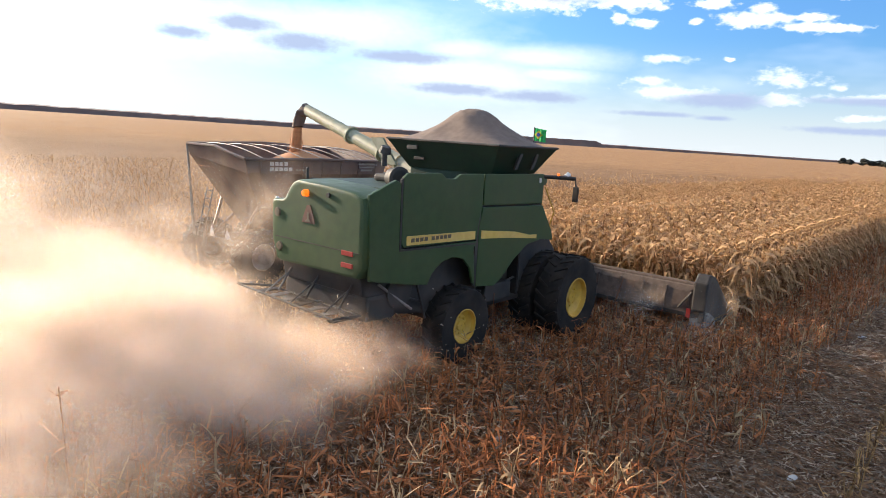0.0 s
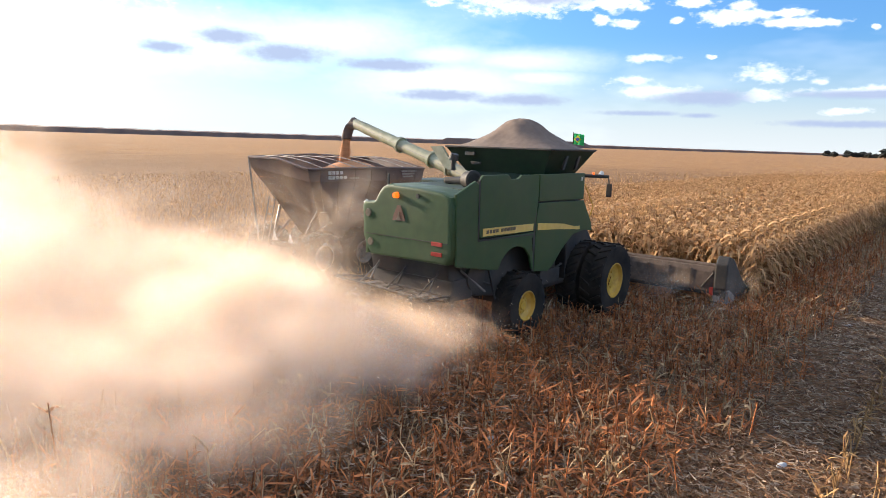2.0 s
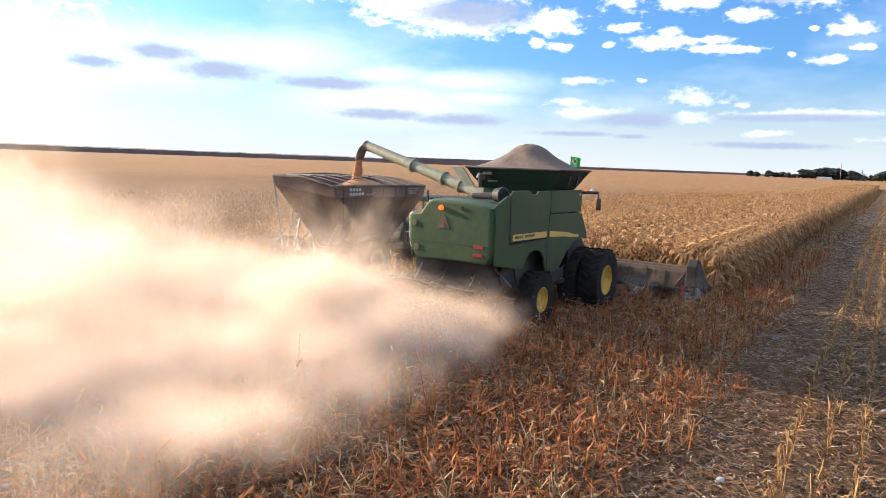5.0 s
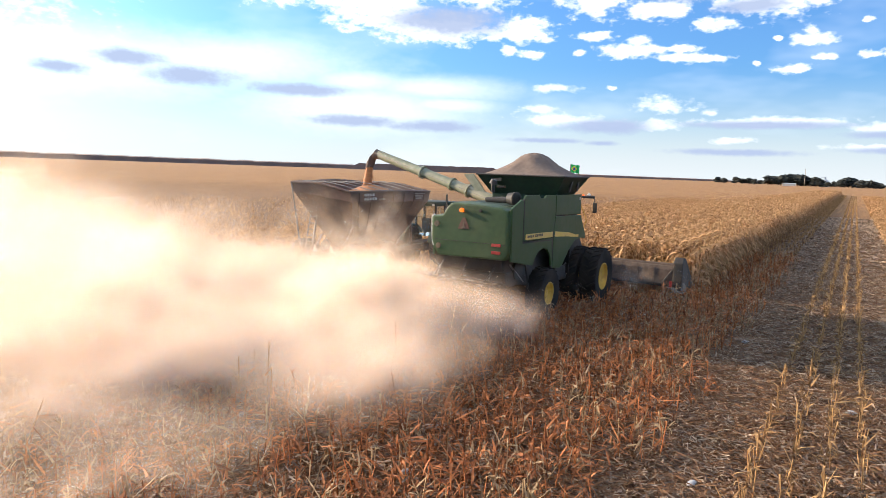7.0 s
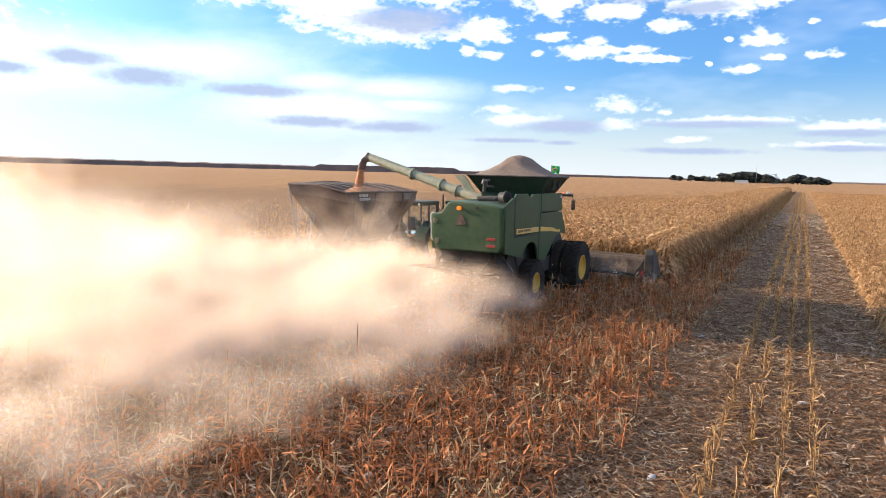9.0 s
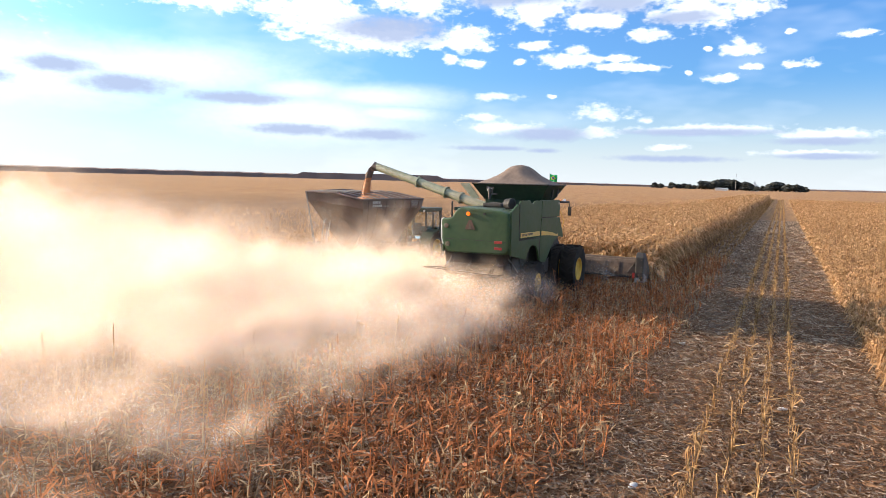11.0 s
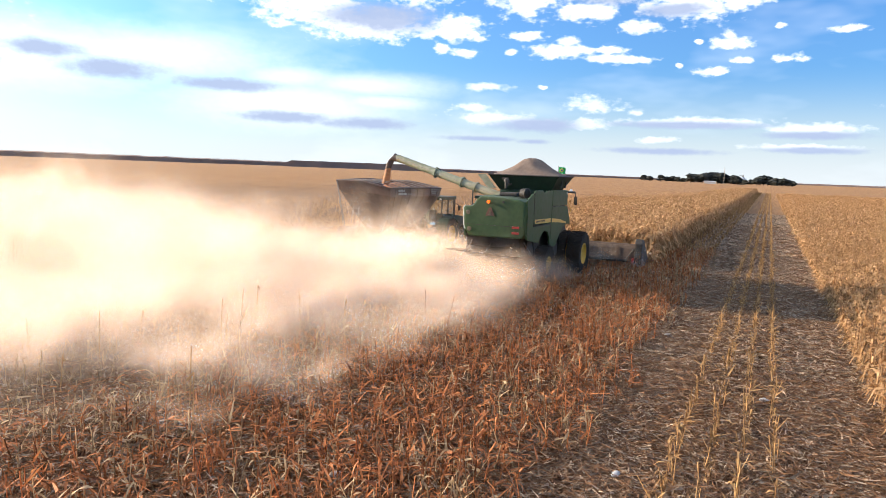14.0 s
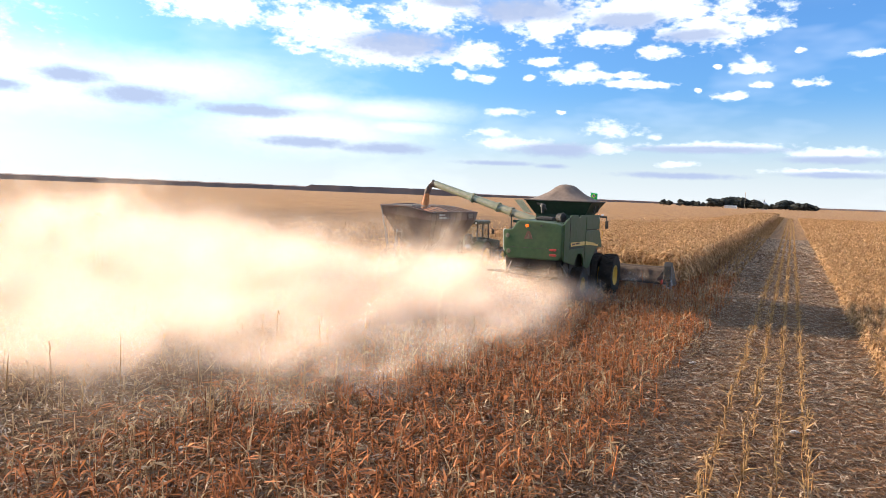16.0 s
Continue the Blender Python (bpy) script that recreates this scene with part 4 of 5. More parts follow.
def tree_mesh(seed):
    rng = random.Random(seed)
    bm = bmesh.new()
    for k in range(46):
        a, u = rng.random() * 6.28, rng.random()
        z = .25 + .68 * u
        r = .42 * math.sin(math.pi * min(1, .25 + .72 * u)) * math.sqrt(rng.random())
        s = .11 + .08 * rng.random()
        res = bmesh.ops.create_icosphere(bm, subdivisions=1, radius=s, matrix=pose(r * math.cos(a), r * math.sin(a), z))
        for vert in res["verts"]:
            vert.co += Vector((rng.gauss(0, 1), rng.gauss(0, 1), rng.gauss(0, 1))) * s * .22
    crown = bpy.data.meshes.new("crown")
    bm.to_mesh(crown)
    bm.free()
    crown.materials.append(M_WOOD)
    t = rod((0, 0, 0), (0, 0, .5), .035, .018, seg=7)
    for k in range(4):
        a = k * 1.7
        add_rod(t, (0, 0, .25 + .05 * k), (.2 * math.cos(a), .2 * math.sin(a), .55 + .04 * k), .015, .006, seg=5)
    trunk = bpy.data.meshes.new("trunk")
    t.to_mesh(trunk)
    t.free()
    trunk.materials.append(M_BARK)
    return trunk, crown


def build_grove():
    rng = random.Random(9)
    kinds = [tree_mesh(20 + k) for k in range(4)]
    D = 1200
    spots = [(9.3, 9), (8.9, 8), (8.0, 10), (7.55, 8), (7.1, 9), (6.7, 8), (6.3, 7)]
    spots += [(5.75 - .29 * k, 12 + (3.0 if 3 < k < 9 else 0) + rng.random() * 2) for k in range(12)]
    spots += [(2.55, 13), (2.3, 11), (1.75, 7), (1.35, 8), (.95, 9), (.7, 13), (.45, 14), (.2, 13), (-.1, 10), (-.4, 11), (-.65, 10), (-.9, 11), (-1.2, 9), (-1.45, 8), (4.4, 9), (3.4, 9)]
    for az, h in spots:
        a = radians(az)
        d = D + rng.uniform(-25, 25)
        tr = thing("tree", "dark round-crowned tree in the distant grove", "tree", "trees of the distant grove", pos=pose(-math.sin(a) * d, math.cos(a) * d, 0, 0, 0, rng.random() * 360))
        h *= 1.12
        w = h * rng.uniform(1.3, 1.8)
        for name, me in zip(("trunk", "crown"), kinds[rng.randrange(4)]):
            o = new(name, me)
            o.parent = tr
            o.scale = (w, w, h)
    a = radians(1.95)
    silo = thing("silo", "pale galvanised grain silo beside the grove", "silo", pos=pose(-math.sin(a) * 1210, math.cos(a) * 1210, 0))
    part("drum", rod((0, 0, 0), (0, 0, 8.5), 6.5, seg=24), M_SILO, silo)
    part("roof", rod((0, 0, 8.5), (0, 0, 12.0), 6.8, .8, seg=24), M_SILO, silo, "conical silo roof")
    part("elevator", add_rod(add_box(bmesh.new(), -1, 1, -1, 1, 0, 16), (-6, 0, 15.2), (1, 0, 15.6), .35), M_SILO, silo)
    a = radians(3.3)
    mast = thing("mast", "thin steel radio mast above the grove", "mast", pos=pose(-math.sin(a) * 1190, math.cos(a) * 1190, 0))
    part("pole", rod((0, 0, 0), (0, 0, 27), .5, .35, seg=6), M_GREY, mast)
    bld = thing("shed", "low white farm shed before the grove", "shed", pos=pose(-math.sin(radians(4.3)) * 1170, math.cos(radians(4.3)) * 1170, 0))
    part("wall", box(-9, 9, -4, 4, 0, 3.2), M_WHITE, bld)
    part("roof", prism([(-4.4, 3.2), (4.4, 3.2), (0, 4.6)], -9.4, 9.4, "x"), M_SILO, bld)


# ---- stalks, leaves and litter, made in bulk ----
def bulk(name, verts, quads, mat, label, category, pos=None):
    me = bpy.data.meshes.new(name)
    me.vertices.add(len(verts))
    me.vertices.foreach_set("co", np.ascontiguousarray(verts, dtype=np.float32).ravel())
    me.loops.add(quads.size)
    me.loops.foreach_set("vertex_index", np.ascontiguousarray(quads, dtype=np.int32).ravel())
    me.polygons.add(len(quads))
    me.polygons.foreach_set("loop_start", np.arange(0, quads.size, 4, dtype=np.int32))
    me.update(calc_edges=True)
    me.validate()
    me.materials.append(mat)
    ob = new(name, me)
    if pos is not None:
        ob.matrix_basis = pos
    return tagged(ob, label, category, kind="stuff")


def stalk_quads(rng, base, height, radius, lean):
    """Three-sided tapering stalks; base is (n, 3)."""
    n = len(base)
    az = rng.uniform(0, 2 * np.pi, n)
    tip = base + np.stack([np.cos(az) * lean * height, np.sin(az) * lean * height, height * np.sqrt(np.maximum(1 - lean ** 2, .1))], -1)
    tw = rng.uniform(0, 2 * np.pi, n)
    v = np.empty((n, 6, 3))
    for k in range(3):
        o = np.stack([np.cos(tw + k * 2.094), np.sin(tw + k * 2.094), np.zeros(n)], -1)
        v[:, k] = base + o * radius[:, None]
        v[:, 3 + k] = tip + o * radius[:, None] * .7
    q = np.array([(0, 1, 4, 3), (1, 2, 5, 4), (2, 0, 3, 5)])
    return v, q, tip


def ribbon_quads(rng, root, length, width, rise, droop, az=None, bends=3):
    """Leaves: ribbons that rise from the root, bend over and hang, and taper."""
    n = len(root)
    az = rng.uniform(0, 2 * np.pi, n) if az is None else az
    out = np.stack([np.cos(az), np.sin(az), np.zeros(n)], -1)
    side = np.stack([-np.sin(az), np.cos(az), rng.uniform(-.5, .5, n)], -1)
    v = np.empty((n, 2 * (bends + 1), 3))
    for k in range(bends + 1):
        f = k / bends
        c = root + out * (length * f * (1 - .25 * f * np.clip(droop, 0, 1)))[:, None]
        c[:, 2] += length * (rise * f - droop * f * f)
        c[:, 2] = np.maximum(c[:, 2], .015 + .02 * rng.random(n))
        w = width * (1.0, .95, .7, .15, .1)[min(int(round(f * 3)), 3)] * .5
        tw = side + np.stack([np.zeros(n), np.zeros(n), rng.uniform(-.6, .6, n)], -1)
        v[:, 2 * k], v[:, 2 * k + 1] = c - tw * w[:, None], c + tw * w[:, None]
    q = np.array([(2 * k, 2 * k + 1, 2 * k + 3, 2 * k + 2) for k in range(bends)])
    return v, q


def gather(sets):
    vs, qs, at = [], [], 0
    for v, q in sets:
        n, m = v.shape[:2]
        vs.append(v.reshape(-1, 3))
        qs.append((q[None] + (at + np.arange(n) * m)[:, None, None]).reshape(-1, 4))
        at += n * m
    return np.concatenate(vs), np.concatenate(qs)


def in_rows(rng, x0, x1, y0, y1, row, step, jx=.05, keep=1.0, x_off=0.0):
    xs = np.arange(math.ceil((x0 - x_off) / row) * row + x_off, x1, row)
    ys = np.arange(y0, y1, step)
    p = np.stack(np.meshgrid(xs, ys, indexing="ij"), -1).reshape(-1, 2)
    p = p[rng.random(len(p)) < keep]
    p = p + np.stack([rng.normal(0, jx, len(p)), rng.uniform(-step / 2, step / 2, len(p))], -1)
    return np.concatenate([p, np.full((len(p), 1), -.04)], 1)


def stubble(name, rng, base, h0, h1, mat, label, leaves=3, lean=.14, thick=.012, tall=0.0, leaf=1.0):
    n = len(base)
    if not n:
        return None
    h = rng.uniform(h0, h1, n)
    if tall:
        t = rng.random(n) < tall
        h[t] *= rng.uniform(1.5, 2.3, t.sum())
    ln = np.abs(rng.normal(0, lean, n)).clip(0, .75)
    sv, sq, tip = stalk_quads(rng, base, h, rng.uniform(.8, 1.25, n) * thick, ln)
    sets = [(sv, sq)]
    for k in range(leaves):
        keep = rng.random(n) < .8
        b = base[keep] + (tip - base)[keep] * rng.uniform(.15, .95, keep.sum())[:, None]
        m = len(b)
        bends = 3 if thick < .013 else 2
        sets.append(ribbon_quads(rng, b, rng.uniform(.1, .36, m) * leaf, rng.uniform(.010, .046, m) * leaf, rng.uniform(-.3, 1.2, m), rng.uniform(-.1, 1.1, m), bends=bends))
    return bulk(name, *gather(sets), mat, label, "stubble")


def litter(name, rng, x0, x1, y0, y1, per_m2, mat, label, z=.06, size=1.0, bends=2, wide=1.0):
    n = int((x1 - x0) * (y1 - y0) * per_m2)
    p = np.stack([rng.uniform(x0, x1, n), rng.uniform(y0, y1, n), np.abs(rng.normal(0, z, n)) + .008], -1)
    L, W = rng.uniform(.10, .42, n) * size, rng.uniform(.008, .028, n) * size * wide
    v, q = ribbon_quads(rng, p, L, W, rng.uniform(-.15, .35, n), rng.uniform(-.05, .35, n), bends=bends)
    return bulk(name, *gather([(v, q)]), mat, label, "straw")


def maize(rng, base, h0, h1, leaves, bends, thick=.013, big=1.0):
    """Ripe standing maize plants: stalk, hanging leaves, an ear and a tassel."""
    n = len(base)
    h = rng.uniform(h0, h1, n)
    sv, sq, tip = stalk_quads(rng, base, h, np.full(n, thick), np.abs(rng.normal(0, .05, n)).clip(0, .2))
    sets = [(sv, sq)]
    for k in range(leaves):
        f = .22 + .76 * (k + rng.random(n)) / leaves
        b = base + (tip - base) * f[:, None]
        sets.append(ribbon_quads(rng, b, rng.uniform(.4, .8, n) * big, rng.uniform(.06, .12, n) * big, rng.uniform(.25, .9, n), rng.uniform(.7, 1.5, n), bends=bends))
    e = rng.random(n) < .8
    b = base[e] + (tip - base)[e] * rng.uniform(.42, .58, e.sum())[:, None]
    ev, eq, _ = stalk_quads(rng, b, np.full(len(b), .2), np.full(len(b), .032), np.full(len(b), .75))
    sets.append((ev, eq))
    return gather(sets)


CROP_EDGE, CROP_LEFT, KNIFE = -5.05, -14.25, 4.75
CUT = []


def build_crop():
    rng = np.random.default_rng(5)
    label = "ripe dry standing maize, golden tan"
    # the stretch that is cut on the way, in half-metre slices
    protos = []
    for k in range(4):
        b = in_rows(rng, CROP_LEFT, CROP_EDGE, 0, .5, .5, .17, .05, x_off=CROP_EDGE - .2)
        b[:, 1] = np.clip(b[:, 1], 0.02, .48)
        protos.append(maize(rng, b, 1.75, 2.25, 9, 3))
    first = 14.54 + KNIFE
    meshes = []
    y = first
    k = 0
    while y < 40:
        if k < 4:
            ob = bulk("maize_slice", *protos[k], M_LEAF, label, "maize", pos=pose(0, y, 0))
            meshes.append(ob.data)
        else:
            ob = tagged(new("maize_slice", meshes[k % 4]), label, "maize", kind="stuff")
            ob.matrix_basis = pose(0, y, 0)
        CUT.append((ob, y))
        y += .5
        k += 1
    b = in_rows(rng, CROP_LEFT, CROP_EDGE, y, 75, .5, .17, .05, x_off=CROP_EDGE - .2)
    bulk("standing_maize", *maize(rng, b, 1.75, 2.25, 8, 3), M_LEAF, label, "maize")
    b = in_rows(rng, CROP_LEFT, CROP_EDGE, 75, 340, .5, .36, .06, x_off=CROP_EDGE - .2)
    bulk("standing_maize", *maize(rng, b, 1.75, 2.25, 7, 2, .016, 1.25), M_LEAF, label, "maize")


def build_stubble():
    rng = np.random.default_rng(8)
    red, gold = "reddish-brown broken maize stubble with hanging leaves", "golden cut maize stubble in rows"
    # rows left standing between the two wheel tracks
    b = in_rows(rng, -1.25, .75, 3, 75, .5, .12, .035, .7, x_off=-.5)
    stubble("stubble_rows", rng, b, .14, .56, M_STALK, gold, 4, .18, .012, leaf=.9)
    b = in_rows(rng, -1.25, .75, 75, 310, .5, .4, .05, .8, x_off=-.5)
    stubble("stubble_rows", rng, b, .3, .6, M_STALK, gold, 2, .12, .02)
    # beyond the right-hand track
    for y0, y1, st, k in ((12, 60, .14, 5), (60, 150, .3, 3), (150, 310, .9, 2)):
        b = in_rows(rng, 2.5, 10 if y0 < 60 else 20 if y0 < 150 else 40, y0, y1, .5, st, .06, .85, x_off=2.6)
        bulk("leafy_stubble", *maize(rng, b, .4, .95, k + 1, 2, .012 if y0 < 60 else .02, .62 if y0 < 60 else .9), M_LEAF, "golden leafy maize stubble beyond the track", "stubble")
    # along the crop's edge and where the machines have passed
    b = in_rows(rng, -5.2, -2.3, 2, 45, .5, .085, .12, .85, x_off=-5.0)
    b = b[rng.random(len(b)) < np.clip((-2.35 - b[:, 0] + .25 * np.sin(b[:, 1] * 1.7) + .2 * np.sin(b[:, 1] * .6)) / .9, 0, 1)]
    pick = rng.random(len(b)) < .65
    stubble("stubble_field", rng, b[pick], .28, .7, M_STALK_RED, red, 6, .2, .012)
    stubble("stubble_field", rng, b[~pick], .28, .7, M_STALK_TAN, red, 6, .25, .012)
    b = in_rows(rng, -5.2, -2.75, 45, 330, .5, .3, .07, .85, x_off=-5.0)
    stubble("stubble_field", rng, b, .3, .6, M_STALK, red, 3, .15, .016)
    b = in_rows(rng, -10.5, -5.2, 2, 48, .5, .095, .10, .85, x_off=-5.0)
    pick = rng.random(len(b)) < np.clip((b[:, 0] + 12.5) / 6, .25, .75)
    stubble("stubble_field", rng, b[pick], .25, .66, M_STALK_RED, red, 6, .24, .012, .02)
    stubble("stubble_field", rng, b[~pick], .25, .66, M_STALK_TAN, "tan broken maize stubble", 6, .26, .012, .02)
    b = in_rows(rng, -17, -10.5, 3, 60, .5, .14, .10, .7, x_off=-5.0)
    stubble("stubble_field", rng, b, .18, .5, M_STALK_TAN, "tan broken maize stubble with a few taller stalks", 4, .3, .013, .07)
    b = in_rows(rng, -75, -17, 5, 150, .5, .42, .12, .8, x_off=-5.0)
    d = np.hypot(b[:, 0], b[:, 1])
    b = b[rng.random(len(b)) < np.clip(1.5 - d / 70, 0.0, .8)]
    stubble("stubble_field", rng, b, .18, .5, M_LEAF, "tan broken maize stubble with a few taller stalks", 3, .3, .016, .04, leaf=1.4)
    b = in_rows(rng, -33, -14.4, 27, 150, .5, .45, .1, .9, x_off=-5.0)
    b = b[(b[:, 1] > 46) | (b[:, 0] > -16.2) | (b[:, 0] < -20.2)]
    bulk("leafy_stubble", *maize(rng, b, .45, .85, 5, 2, .014, 1.0), M_LEAF, "golden leafy maize stubble beside the standing crop", "stubble")
    b = in_rows(rng, -60, -14.3, 60, 300, 1.0, .7, .2, .8, x_off=-5.0)
    d = np.abs(b[:, 0] + 14) / 46 + b[:, 1] / 300
    b = b[rng.random(len(b)) < np.clip(1.3 - d, 0, .7)]
    stubble("stubble_field", rng, b, .25, .55, M_LEAF, "tan broken maize stubble", 3, .2, .03, leaf=2.0)


def build_litter():
    rng = np.random.default_rng(12)
    say = "loose crushed maize straw lying on the soil"
    litter("straw_litter", rng, -13, 5, 4, 18, 520, M_STRAW, say, .06, .8, 1, 1.4)
    litter("straw_litter", rng, -13, 5, 18, 36, 230, M_STRAW, say, .05, 1.1, 1)
    litter("straw_litter", rng, -5, 6, 36, 80, 70, M_STRAW, say, .05, 1.5, 1)
    litter("straw_litter", rng, -30, -13, 6, 34, 110, M_STRAW, say, .06, 1.3, 1)
    pale = "pale chopped maize straw crushed into the wheel tracks"
    litter("chopped_straw", rng, -4.4, 5.5, 4, 20, 330, M_STRAW_PALE, pale, .05, .62, 1, 2.3)
    litter("chopped_straw", rng, -4.4, 6.0, 20, 45, 190, M_STRAW_PALE, pale, .05, .8, 1, 2.2)
    litter("chopped_straw", rng, -4.4, 6.0, 45, 110, 40, M_STRAW_PALE, pale, .05, 1.6, 1, 2.2)
    litter("chopped_straw", rng, -13, -4.4, 4, 20, 150, M_STRAW_PALE, pale, .10, .7, 1, 2.0)
    litter("chopped_straw", rng, -26, -13, 5, 22, 70, M_STRAW_PALE, pale, .10, .9, 1, 2.0)
    litter("chopped_straw", rng, -13, -4.4, 20, 40, 80, M_STRAW_PALE, pale, .10, 1.0, 1, 2.0)
    litter("broken_straw", rng, -12, -2.8, 4, 30, 60, M_STALK_RED, "broken maize straw caught among stubble", .2, 1.35)
    for _ in range(9):   # odd pale husks
        x, y = rng.uniform(-10, 3), rng.uniform(7, 26)
        bm = bmesh.new()
        r = bmesh.ops.create_icosphere(bm, subdivisions=2, radius=.07, matrix=Matrix.LocRotScale((0, 0, .05), None, (1.6, .8, .6)))
        tagged(part("maize_husk", bm, M_WHITE, pos=pose(x, y, .03, 0, 0, rng.uniform(0, 360))), "pale torn maize husk lying on straw", "husk", "fallen husks")


def build_tall_stalks():
    """Single stalks that the header missed, some with a broken top."""
    rng = np.random.default_rng(31)
    spots = [(-13.0, 17.2), (-15.8, 16.35), (-8.83, 8.8), (-12.3, 16.2)] + [(rng.uniform(-19, -9), rng.uniform(8, 24)) for _ in range(46)]
    for x, y in spots:
        h = rng.uniform(.75, 1.3)
        bm = rod((0, 0, -.05), (rng.normal(0, .08), rng.normal(0, .08), h), .014, .008, seg=5)
        top = bm.verts[:][-1].co.copy()
        if rng.random() < .45:
            add_rod(bm, top, top + Vector((rng.normal(0, .12), rng.normal(0, .12), -.12)), .012, .02, seg=5)
        tagged(part("maize_stalk", bm, M_STALK, pos=pose(x, y, 0)), "tall bare uncut maize stalk among stubble", "stalk", "uncut stalks")


# ---- dust ----
PUFFS = []


def puff_mesh(seed, n, size, spread):
    """Soft shallow shells scattered through a long cloud."""
    rng = np.random.default_rng(seed)
    v, f, dens = [], [], []
    for _ in range(n):
        g = rng.normal(0, 1, 3).clip(-1.9, 1.9)
        fade = math.exp(-.16 * float(g @ g))
        c = Vector(g * np.array(spread))
        r = size * rng.uniform(.6, 1.35)
        q = Euler((radians(90 + rng.normal(0, 15)), 0, radians(rng.normal(46, 14)))).to_matrix()
        at = len(v)
        v.append(tuple(c + q @ Vector((0, 0, r * .18))))
        dens.append(fade)
        for k, (rr, dn, up) in enumerate(((.36, .68, .14), (.7, .3, .07), (1.0, 0.0, -.06))):
            for i in range(14):
                a = 2 * math.pi * i / 14
                w = rr * r * (1 + .16 * math.sin(3 * a + c.x * 5) * rr)
                v.append(tuple(c + q @ Vector((w * 1.25 * math.cos(a), w * .8 * math.sin(a), r * up))))
                dens.append(dn * fade)
        for i in range(14):
            j = (i + 1) % 14
            f.append((at, at + 1 + i, at + 1 + j))
            for k in range(2):
                p = at + 1 + 14 * k
                f.append((p + i, p + 14 + i, p + 14 + j, p + j))
    me = bpy.data.meshes.new("dust")
    me.from_pydata(v, [], f)
    at = me.attributes.new("softness", "FLOAT", "POINT")
    at.data.foreach_set("value", dens)
    me.polygons.foreach_set("use_smooth", [True] * len(f))
    me.materials.append(M_DUST)
    return me


def build_dust():
    """The plume that trails behind the combine and drifts off to the left; places are relative to the combine."""
    for k, (x, y, z, size, n, spread, drift, *late) in enumerate(DUST):
        ob = tagged(new("dust_cloud", puff_mesh(60 + k, n, size, spread)), "pale tan dust cloud trailing behind the combine", "dust", "trailing dust clouds", "stuff")
        ob.matrix_basis = pose(COMBINE_X + x, 14.54 + y, z)
        PUFFS.append((ob, x, y, z, drift, late[0] if late else 0.0))


def build_chaff():
    """Bits of husk thrown up round the rear of the combine."""
    rng = np.random.default_rng(77)
    n = 420
    p = np.stack([rng.normal(.9, 1.0, n), rng.normal(-5.6, 1.3, n), np.abs(rng.normal(.3, .6, n)) + .1], -1)
    v, q = ribbon_quads(rng, p, rng.uniform(.02, .08, n), rng.uniform(.012, .03, n), rng.uniform(-1, 1, n), rng.uniform(-.5, .5, n), bends=2)
    return bulk("flying_chaff", *gather([(v, q)]), M_CHAFF, "pale husk chaff flying behind the combine", "chaff", pos=pose(COMBINE_X, 14.54, 0))


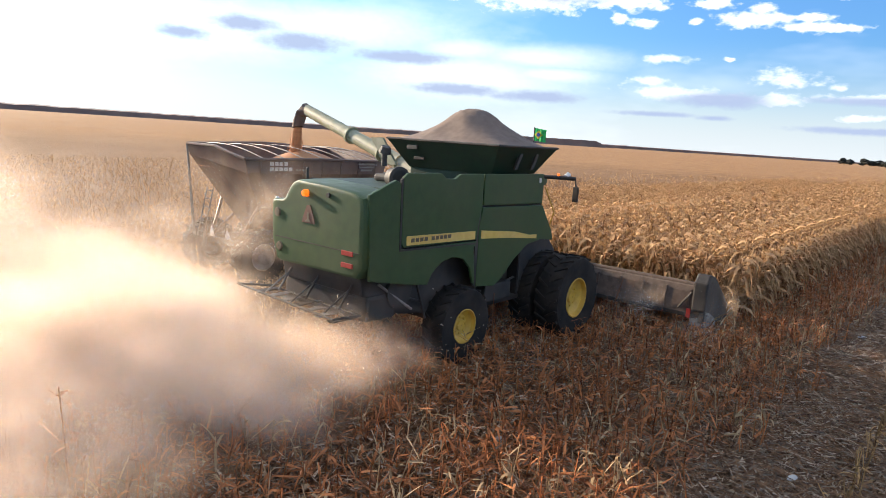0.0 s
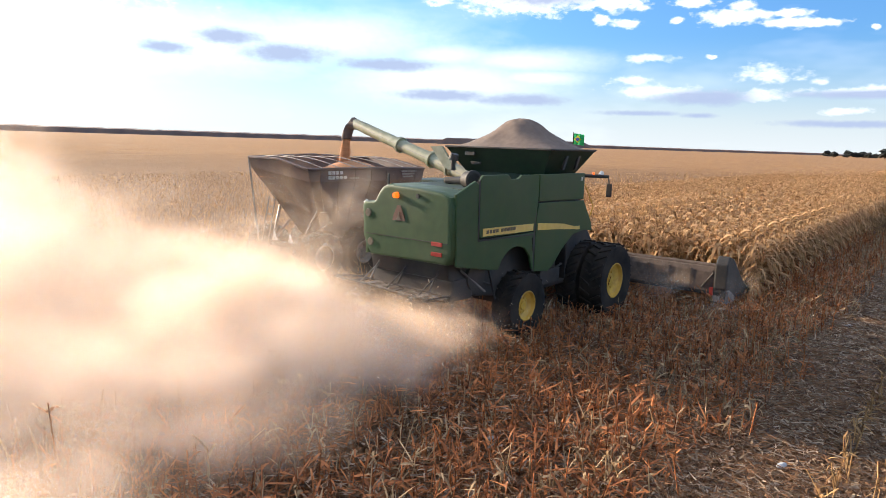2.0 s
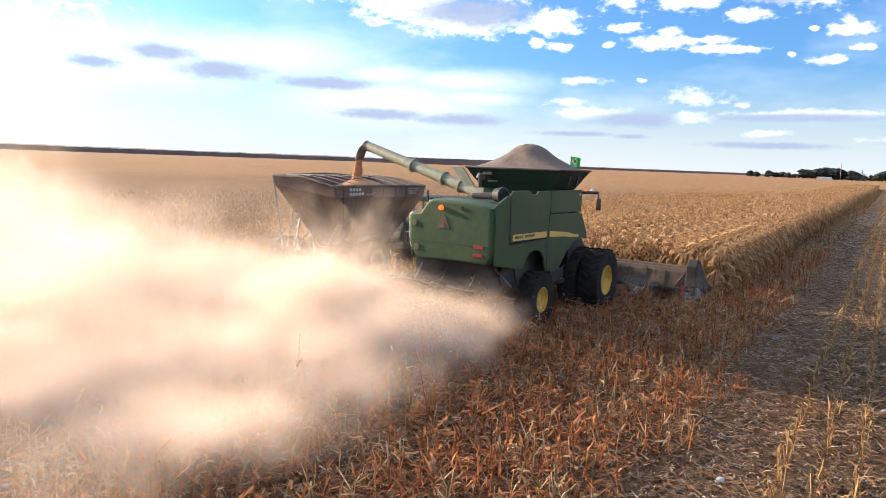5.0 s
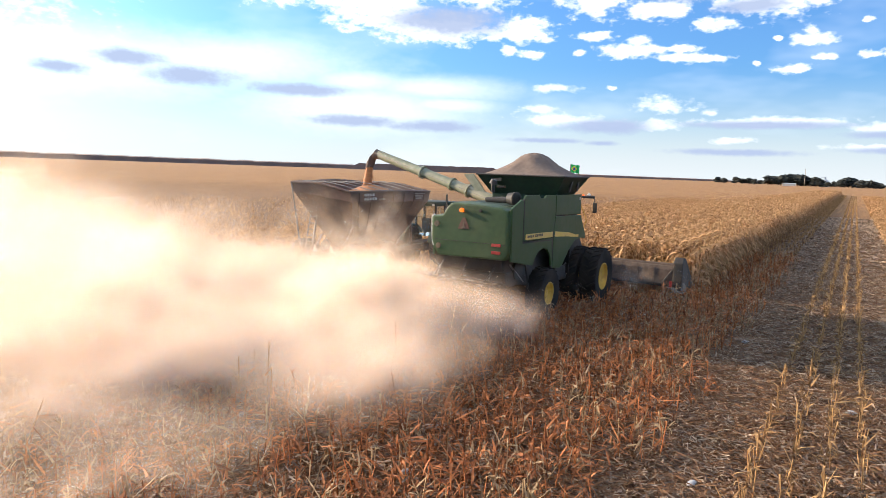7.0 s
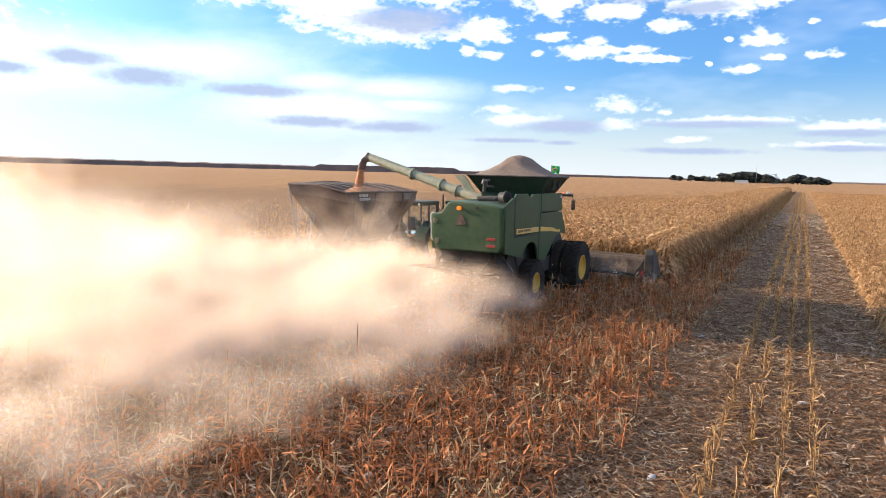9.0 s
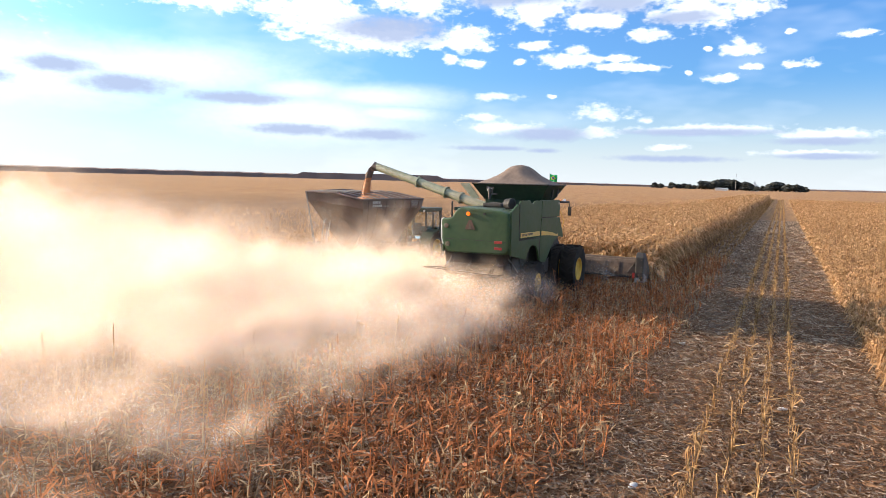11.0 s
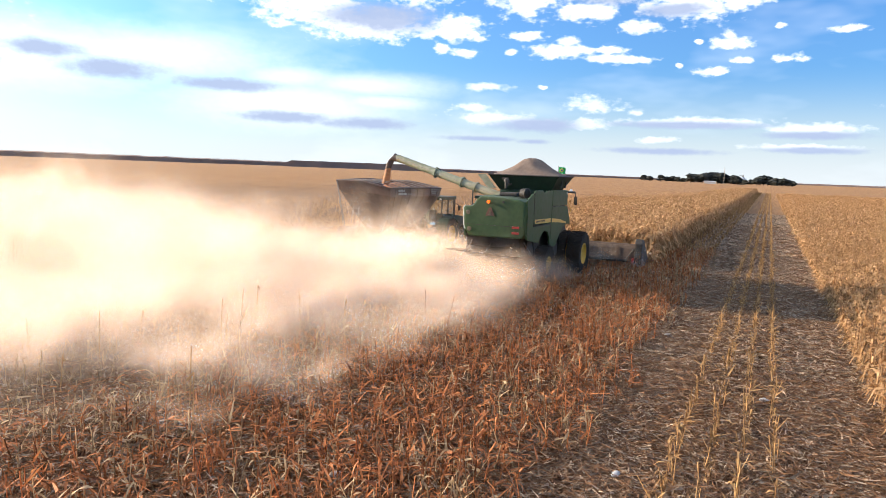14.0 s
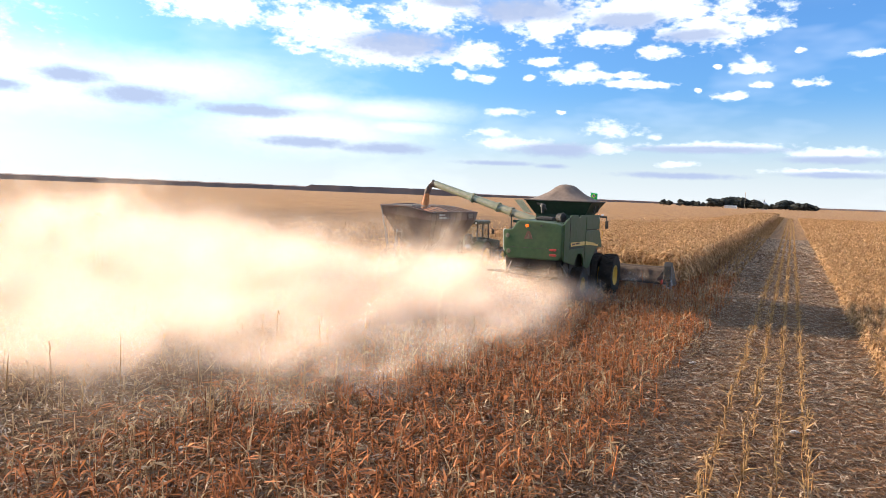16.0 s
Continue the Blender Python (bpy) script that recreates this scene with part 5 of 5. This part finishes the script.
DUST = (
    (-6.0, -3.6, 2.0, 1.7, 10, (1.8, 1.0, 0.6), 0.2),
    (3.4, 2.0, 0.55, 0.8, 4, (1.2, 0.6, 0.25), 0.1),
    (1.8, -2.4, 0.5, 0.7, 5, (0.7, 0.9, 0.25), 0.1),
    (0.7, -5.7, 0.45, 0.75, 44, (0.65, 0.6, 0.28), 0.1),
    (0.1, -7.2, 0.65, 0.95, 60, (0.9, 0.9, 0.36), 0.2),
    (-0.3, -9.4, 0.7, 1.15, 64, (1.1, 1.2, 0.38), 0.3),
    (-1.2, -12.2, 0.8, 1.3, 60, (1.4, 1.5, 0.4), 0.4),
    (-3.6, -15.0, 0.8, 1.5, 56, (1.8, 1.6, 0.42), 0.5),
    (-7.0, -18.0, 0.8, 1.8, 30, (2.3, 1.8, 0.46), 0.7),
    (-3.2, -9.8, 1.3, 1.4, 50, (1.6, 1.5, 0.5), 0.6),
    (-4.4, -7.2, 0.8, 1.4, 36, (1.8, 1.2, 0.42), 0.3),
    (-8.0, -9.0, 1.1, 1.6, 42, (2.0, 1.6, 0.55), 0.6),
    (-7.0, -13.5, 1.4, 1.7, 50, (2.0, 1.8, 0.6), 0.9),
    (-11.0, -15.0, 1.3, 1.9, 22, (2.4, 2.0, 0.7), 0.9),
    (-12.0, -10.5, 1.6, 1.9, 50, (2.6, 1.8, 0.75), 0.8),
    (-14.0, -19.0, 1.2, 2.2, 13, (3.0, 2.4, 0.7), 1.0),
    (-18.0, -11.0, 1.8, 2.3, 42, (3.0, 2.2, 0.85), 0.9),
    (-21.0, -17.0, 1.9, 2.8, 15, (3.5, 2.6, 0.9), 1.2),
    (-26.0, -9.0, 2.2, 2.8, 30, (3.5, 3.0, 1.0), 1.0),
    (-1.6, -14.6, 0.5, 0.9, 14, (0.9, 0.9, 0.2), 0.9),
    (0.9, -10.6, 0.5, 0.8, 12, (0.6, 0.8, 0.2), 0.7),
    (-5.0, -6.6, 2.1, 1.2, 6, (1.6, 0.8, 0.3), 0.4),
    (-10.5, -8.4, 2.6, 1.6, 9, (2.0, 1.2, 0.4), 0.8),
    (-2.8, -12.6, 0.5, 1.3, 40, (1.7, 1.3, 0.28), 0.4),
    (-6.8, -16.4, 0.55, 1.7, 40, (2.2, 1.6, 0.3), 0.6),
    (-11.5, -20.0, 0.6, 2.0, 36, (2.8, 2.0, 0.34), 0.8),
    (-17.0, -22.0, 0.7, 2.4, 14, (3.2, 2.2, 0.4), 0.8),
    (1.2, -11.8, 0.5, 1.1, 20, (1.1, 1.2, 0.22), 0.5),
    (1.2, -13.8, 0.5, 1.1, 15, (1.3, 1.2, 0.22), 0.5),
    (-1.2, -17.6, 0.6, 1.6, 24, (2.2, 1.6, 0.3), 0.6),
    (-5.5, -20.5, 0.7, 1.8, 26, (2.4, 1.8, 0.34), 0.6),
    (-1.6, -20.8, 0.5, 1.5, 15, (2.2, 1.3, 0.22), 0.5),
    (-5.5, -23.0, 0.6, 1.8, 22, (2.4, 1.6, 0.28), 0.5),
    (0.4, -9.8, 0.5, 1.3, 26, (1.6, 1.2, 0.25), 0.3, 5.0),
    (-3.6, -11.0, 0.5, 1.5, 24, (1.9, 1.4, 0.28), 0.4, 5.5),
    (1.5, -4.6, 0.55, 0.8, 44, (0.7, 0.7, 0.28), 0.1, 4.0),
    (-0.4, -5.6, 1.0, 1.0, 50, (1.2, 0.7, 0.34), 0.1, 3.5),
    (-3.2, -5.8, 1.2, 1.2, 50, (1.6, 0.8, 0.4), 0.1, 3.0),
    (-6.5, -6.2, 1.2, 1.4, 28, (2.0, 1.0, 0.5), 0.1, 2.5),
)

build_ground()
build_ridge()
build_grove()
build_crop()
build_stubble()
build_litter()
build_tall_stalks()
build_dust()
chaff = build_chaff()


# ---- what moves ----
def motions():
    ts = [k * .5 for k in range(33)]
    for ob, x, dy in ((combine, COMBINE_X, None), (grain_stream, COMBINE_X, None), (chaff, COMBINE_X, None), (cart, CART_X, 0.0), (tractor, CART_X, 5.1)):
        walk(ob, [(t, pose(x, at_time(COMBINE_Y, t) + (0 if dy is None else dy + at_time(CART_DY, t)), 0)) for t in ts])
    for w, r, (x, y, z), rows in WHEELS:
        walk(w, [(t, pose(x, y, z) @ pose(0, 0, 0, -math.degrees((at_time(rows, t) - 14.54) / r))) for t in ts])
    knots = [(t, at_time(COMBINE_Y, t) + KNIFE) for t in ts]
    for ob, y in CUT:
        t1 = float(np.interp(y - .1, [k[1] for k in knots], ts))
        t2 = float(np.interp(y + .55, [k[1] for k in knots], ts))
        if t1 >= 15.9:
            continue
        up, down = pose(0, y, 0), pose(0, y - .1, -2.3)
        rows = [(0.0, up)] + ([(t1, up)] if t1 > .05 else []) + ([(min(t2, 15.95), down)] if t2 < 15.9 else []) + [(16.0, down)]
        walk(ob, rows)
    for k, (ob, x, y, z, drift, late) in enumerate(PUFFS):
        walk(ob, [(t, pose(COMBINE_X + x - drift * (t - 8) * .06 + .15 * math.sin(t * .7 + k), at_time(COMBINE_Y, t) + y - late * min(1, max(0, (11 - t) / 6)) + .25 * math.sin(t * .5 + 2 * k), z + .08 * math.sin(t * .9 + k), 0, 0, 5 * math.sin(t * .3 + k))) for t in ts[::2]])


motions()
